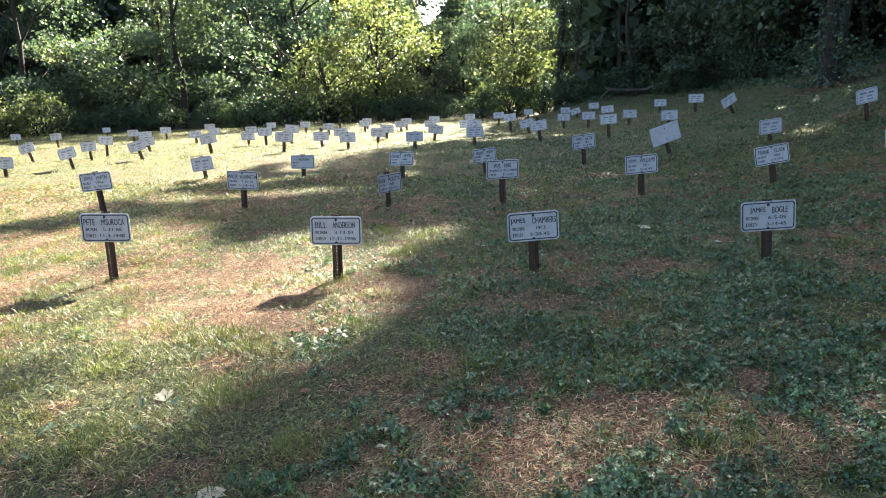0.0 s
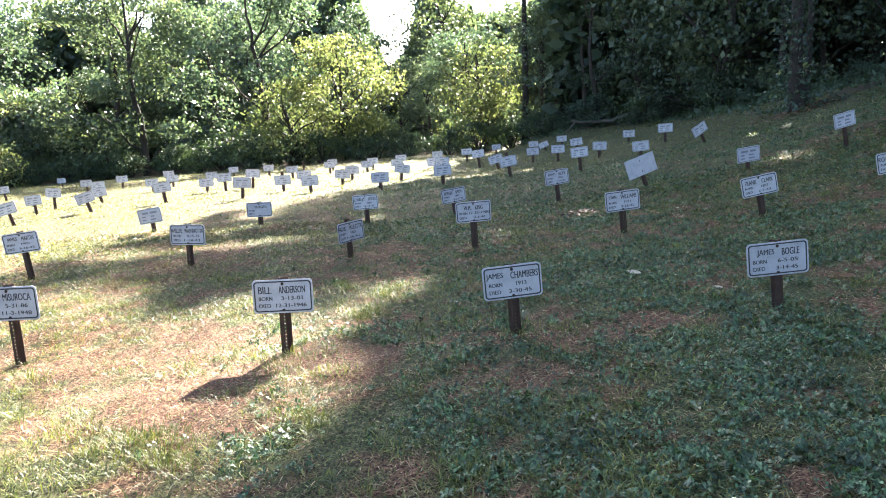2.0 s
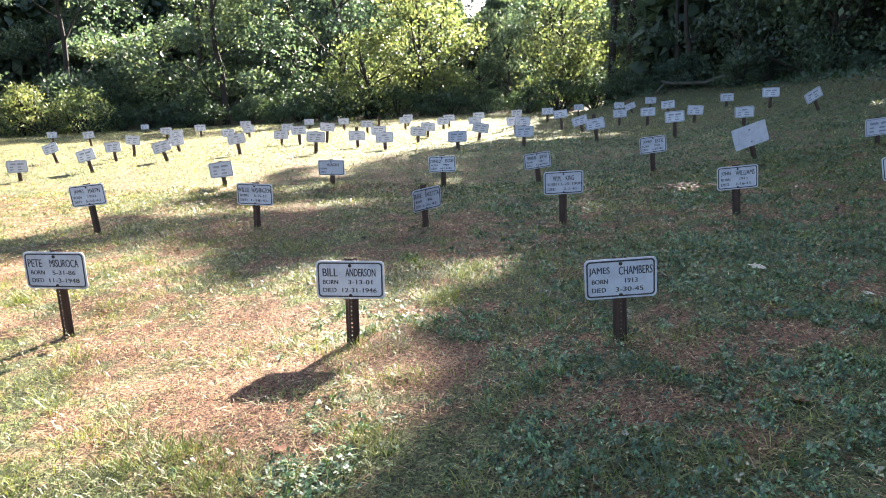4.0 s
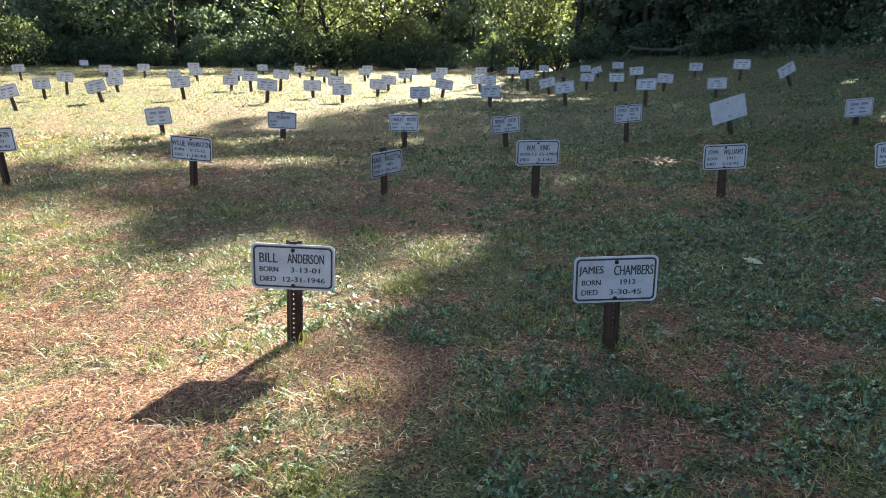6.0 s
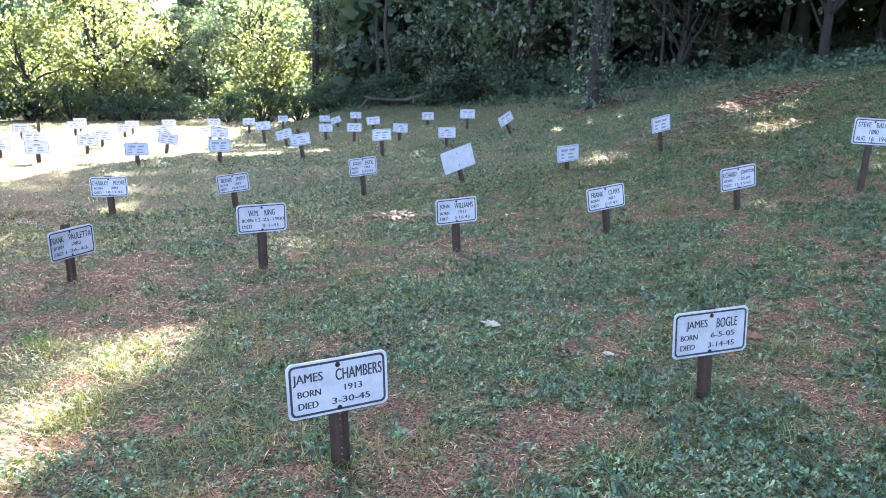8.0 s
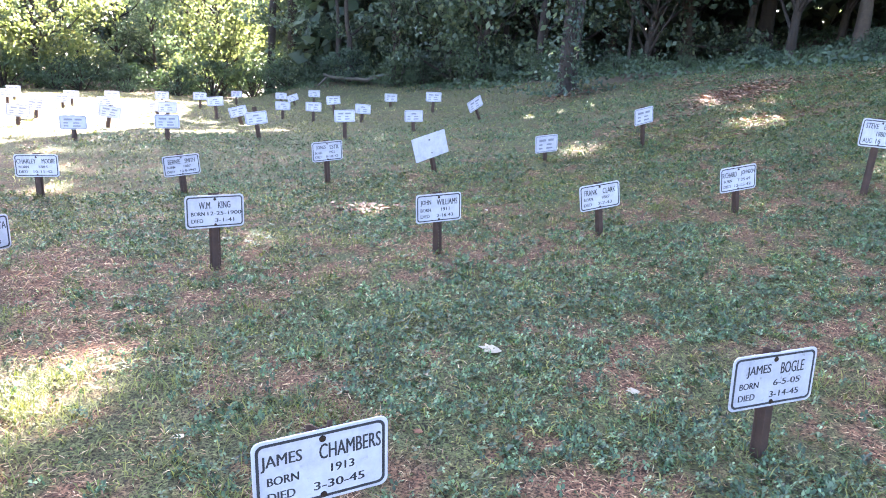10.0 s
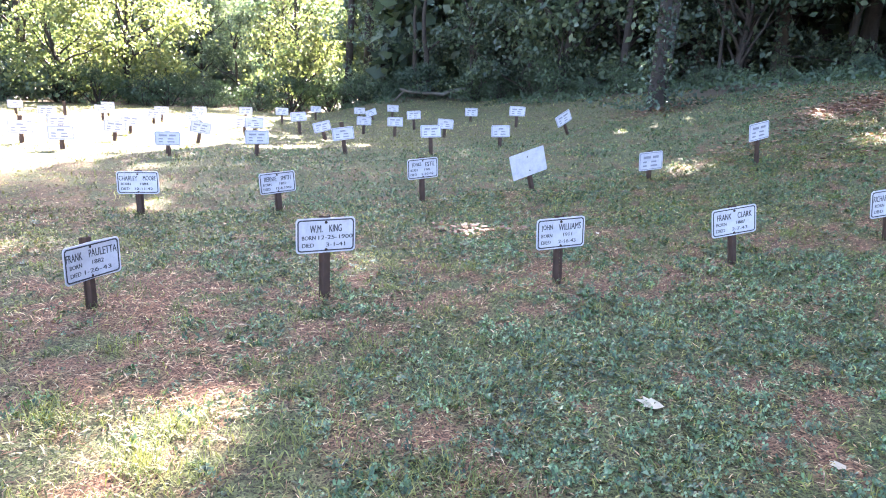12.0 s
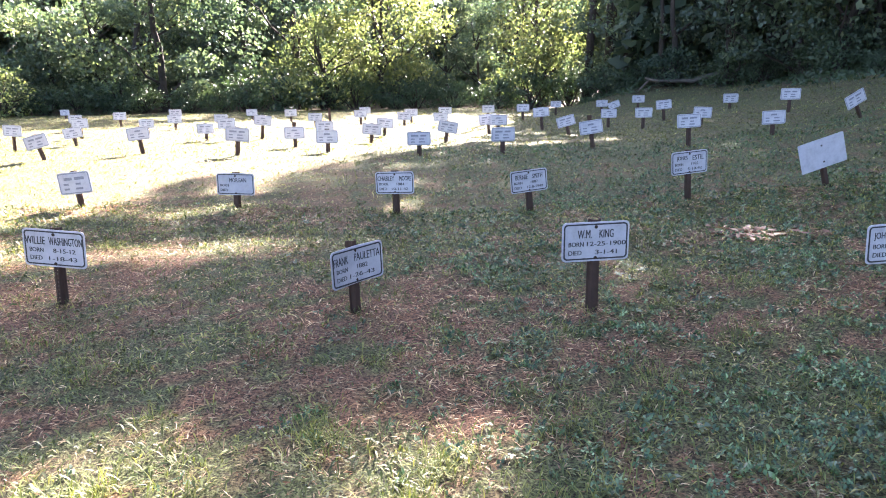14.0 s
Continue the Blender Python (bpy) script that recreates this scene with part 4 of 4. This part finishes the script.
def clover(n, rng):
    x, y = scatter(n, rng, 0.9, 17, 1.35)
    d = dryness(x, y)
    patch = vnoise(x, y, 0.55, 41) * 0.35 + vnoise(x, y, 0.17, 42) * 0.35 + vnoise(x, y, 0.07, 44) * 0.3
    keep = (rng.random(len(x)) < 1 - 0.9 * d) & (patch + 0.09 * np.clip(x - 0.3, -3, 0.9) + 0.17 * np.clip(x, -1, 0) + 0.05 * np.clip((7 - y) / 6, -1, 0.3) > 0.43 + 0.16 * rng.random(len(x)))
    x, y = x[keep], y[keep]
    n = len(x)
    z = ground_z(x, y) + 0.008 + rng.random(n) * (0.015 + 0.06 * vnoise(x, y, 0.13, 43) ** 2)
    c = np.stack([x, y, z], 1)
    a0 = rng.uniform(0, 2 * np.pi, n)
    r = rng.uniform(0.006, 0.0125, n)[:, None] * (1 + 0.15 * np.clip((y - 6) / 6, 0, 1))[:, None]
    tilt = rng.normal(size=(n, 2)) * 0.65
    out = []
    for k in range(3):
        a = a0 + k * 2.094
        u = np.stack([np.cos(a), np.sin(a), tilt[:, 0] * np.cos(a) + tilt[:, 1] * np.sin(a)], 1)
        s = np.stack([-np.sin(a), np.cos(a), -tilt[:, 0] * np.sin(a) + tilt[:, 1] * np.cos(a)], 1)
        out.append(np.stack([c, c + u * r * 0.95 - s * r * 0.66, c + u * r * 1.45, c + u * r * 0.95 + s * r * 0.66], 1))
    v = np.stack(out, 1).reshape(-1, 3)
    me = mesh_from("clover", v, np.arange(len(v)).reshape(-1, 4), MAT_CLOVER)
    tagged(new("clover", me), "low clover leaves carpeting the shaded lawn", "clover", kind="stuff")


clover(400000, rng)


def weeds(n, rng):
    """Broad-leaved rosettes, each a whorl of pointed leaves that rise and bend over."""
    x, y = scatter(n, rng, 1.2, 12, 1.2)
    k = (vnoise(x, y, 0.5, 45) + 0.17 * np.clip(x - 0.5, -2, 1) > 0.5) & (dryness(x, y) < 0.6)
    x, y = x[k].repeat(7), y[k].repeat(7)
    m = len(x)
    a = np.tile(np.arange(7) * 0.9, m // 7) + rng.normal(size=m) * 0.25
    ln = rng.uniform(0.02, 0.045, (m, 1))
    rise = rng.uniform(0.15, 0.75, (m, 1))
    u = np.stack([np.cos(a), np.sin(a), np.zeros(m)], 1)
    sd = np.stack([-np.sin(a), np.cos(a), rng.normal(size=m) * 0.2], 1)
    up = np.array((0, 0, 1.0))
    p = np.stack([x, y, ground_z(x, y) + 0.004], 1)
    mid = p + u * ln * 0.55 + up * ln * rise
    tip = p + u * ln * 1.1 + up * ln * rise * 0.7
    v = np.stack([p, mid + sd * ln * 0.24, tip, mid - sd * ln * 0.24], 1).reshape(-1, 3)
    tagged(new("weeds", mesh_from("weeds", v, np.arange(4 * m).reshape(m, 4), MAT_WEED)), "broad-leaved weed rosettes among the clover", "weeds", kind="stuff")


weeds(3500, rng)


def tufts(rng):
    """Longer yellow-green grass left standing by the posts and here and there on the lawn."""
    c = np.concatenate([np.array([(m.location.x, m.location.y) for m in bpy.data.objects if m.name.startswith("grave_marker") and m.location.y < 13]), np.stack([rng.uniform(-4, 1.5, 220), rng.uniform(1.6, 8, 220)], 1), np.stack([rng.uniform(-4, 6, 160), rng.uniform(3, 11, 160)], 1), np.array([(-1.1, 4.0), (-0.9, 3.8), (-0.3, 4.1), (-0.1, 5.9), (0.1, 6.5), (-1.6, 3.5), (-1.9, 3.0), (-1.3, 2.7), (-2.3, 3.7), (-0.8, 3.1), (-2.6, 4.2), (0.5, 3.4), (-0.4, 2.6), (-3.2, 6.2), (-1.0, 6.6), (-0.3, 7.0)]).repeat(4, 0)])
    k = rng.integers(len(c), size=38000)
    r = rng.normal(size=(38000, 2)) * rng.uniform(0.03, 0.12, (38000, 1))
    x, y = c[k, 0] + r[:, 0], c[k, 1] + r[:, 1]
    n = len(x)
    a, tilt = rng.uniform(0, 2 * np.pi, n), rng.uniform(0.4, 1.3, n)
    ln, w = rng.uniform(0.04, 0.11, (n, 1)), rng.uniform(0.003, 0.005, (n, 1))
    dv = np.stack([np.cos(a) * np.cos(tilt), np.sin(a) * np.cos(tilt), np.sin(tilt)], 1)
    sd = np.stack([-np.sin(a), np.cos(a), np.zeros(n)], 1)
    p = np.stack([x, y, ground_z(x, y) - 0.004], 1)
    mid = p + dv * ln * 0.55
    v = np.stack([p, mid + sd * w * 0.5, p + dv * ln * np.array((1.15, 1.15, 0.8)), mid - sd * w * 0.5], 1).reshape(-1, 3)
    tagged(new("grass_tufts", mesh_from("grass_tufts", v, np.arange(4 * n).reshape(n, 4), MAT_TUFT)), "longer yellow-green grass tufts around the posts", "grass", kind="stuff")


tufts(rng)


# ---- fallen leaves ----
def dead_leaf(x, y, size, turn, mat, label):
    bm = bmesh.new()
    outline = [(0.0, -0.5), (0.22, -0.3), (0.38, -0.05), (0.27, 0.02), (0.4, 0.25), (0.15, 0.22), (0.0, 0.55), (-0.16, 0.25), (-0.36, 0.28), (-0.28, 0.03), (-0.4, -0.08), (-0.2, -0.32)]
    rim = [bm.verts.new((px * size, py * size, 0.25 * size * (px * px + 0.5 * py * py) + 0.02 * size * math.sin(9 * px + 5 * py))) for px, py in outline]
    hub = bm.verts.new((0, 0, 0))
    for i in range(len(rim)):
        bm.faces.new((hub, rim[i], rim[(i + 1) % len(rim)]))
    bmesh.ops.solidify(bm, geom=bm.faces[:], thickness=0.0012)
    ob = new("fallen_leaf", bm_mesh("fallen_leaf", bm, mat))
    ob.matrix_basis = pose(x, y, float(ground_z(x, y)) + 0.018, 8, -6, turn)
    tagged(ob, label, "leaf", "fallen leaves on the lawn")


dead_leaf(2.28, 6.37, 0.13, 60, MAT_DEAD_LEAF, "pale curled dead leaf lying on the clover")
dead_leaf(-1.13, 3.16, 0.12, 20, MAT_DEAD_LEAF, "pale curled dead leaf lying on thin grass")
dead_leaf(3.7, 5.64, 0.14, 35, MAT_BROWN_LEAF, "curled orange-brown dead leaf on the clover")
dead_leaf(1.64, 4.34, 0.1, 130, MAT_BROWN_LEAF, "orange-brown dead leaf lying on the grass")
dead_leaf(4.4, 5.36, 0.12, 110, MAT_BROWN_LEAF, "curled reddish-brown dead leaf among clover")
dead_leaf(-0.63, 2.28, 0.15, 200, MAT_DEAD_LEAF, "large pale dead leaf on thin grass")
dead_leaf(2.72, 5.74, 0.08, 80, MAT_DEAD_LEAF, "small pale leaf scrap on the clover")
for k in range(26):
    x, y = rng.uniform(-3, 7), rng.uniform(2.2, 10)
    dead_leaf(x, y, rng.uniform(0.04, 0.075), rng.uniform(0, 360), MAT_BROWN_LEAF if k % 3 else MAT_DEAD_LEAF, "small withered brown leaf on the grass" if k % 3 else "small bleached leaf on the grass")
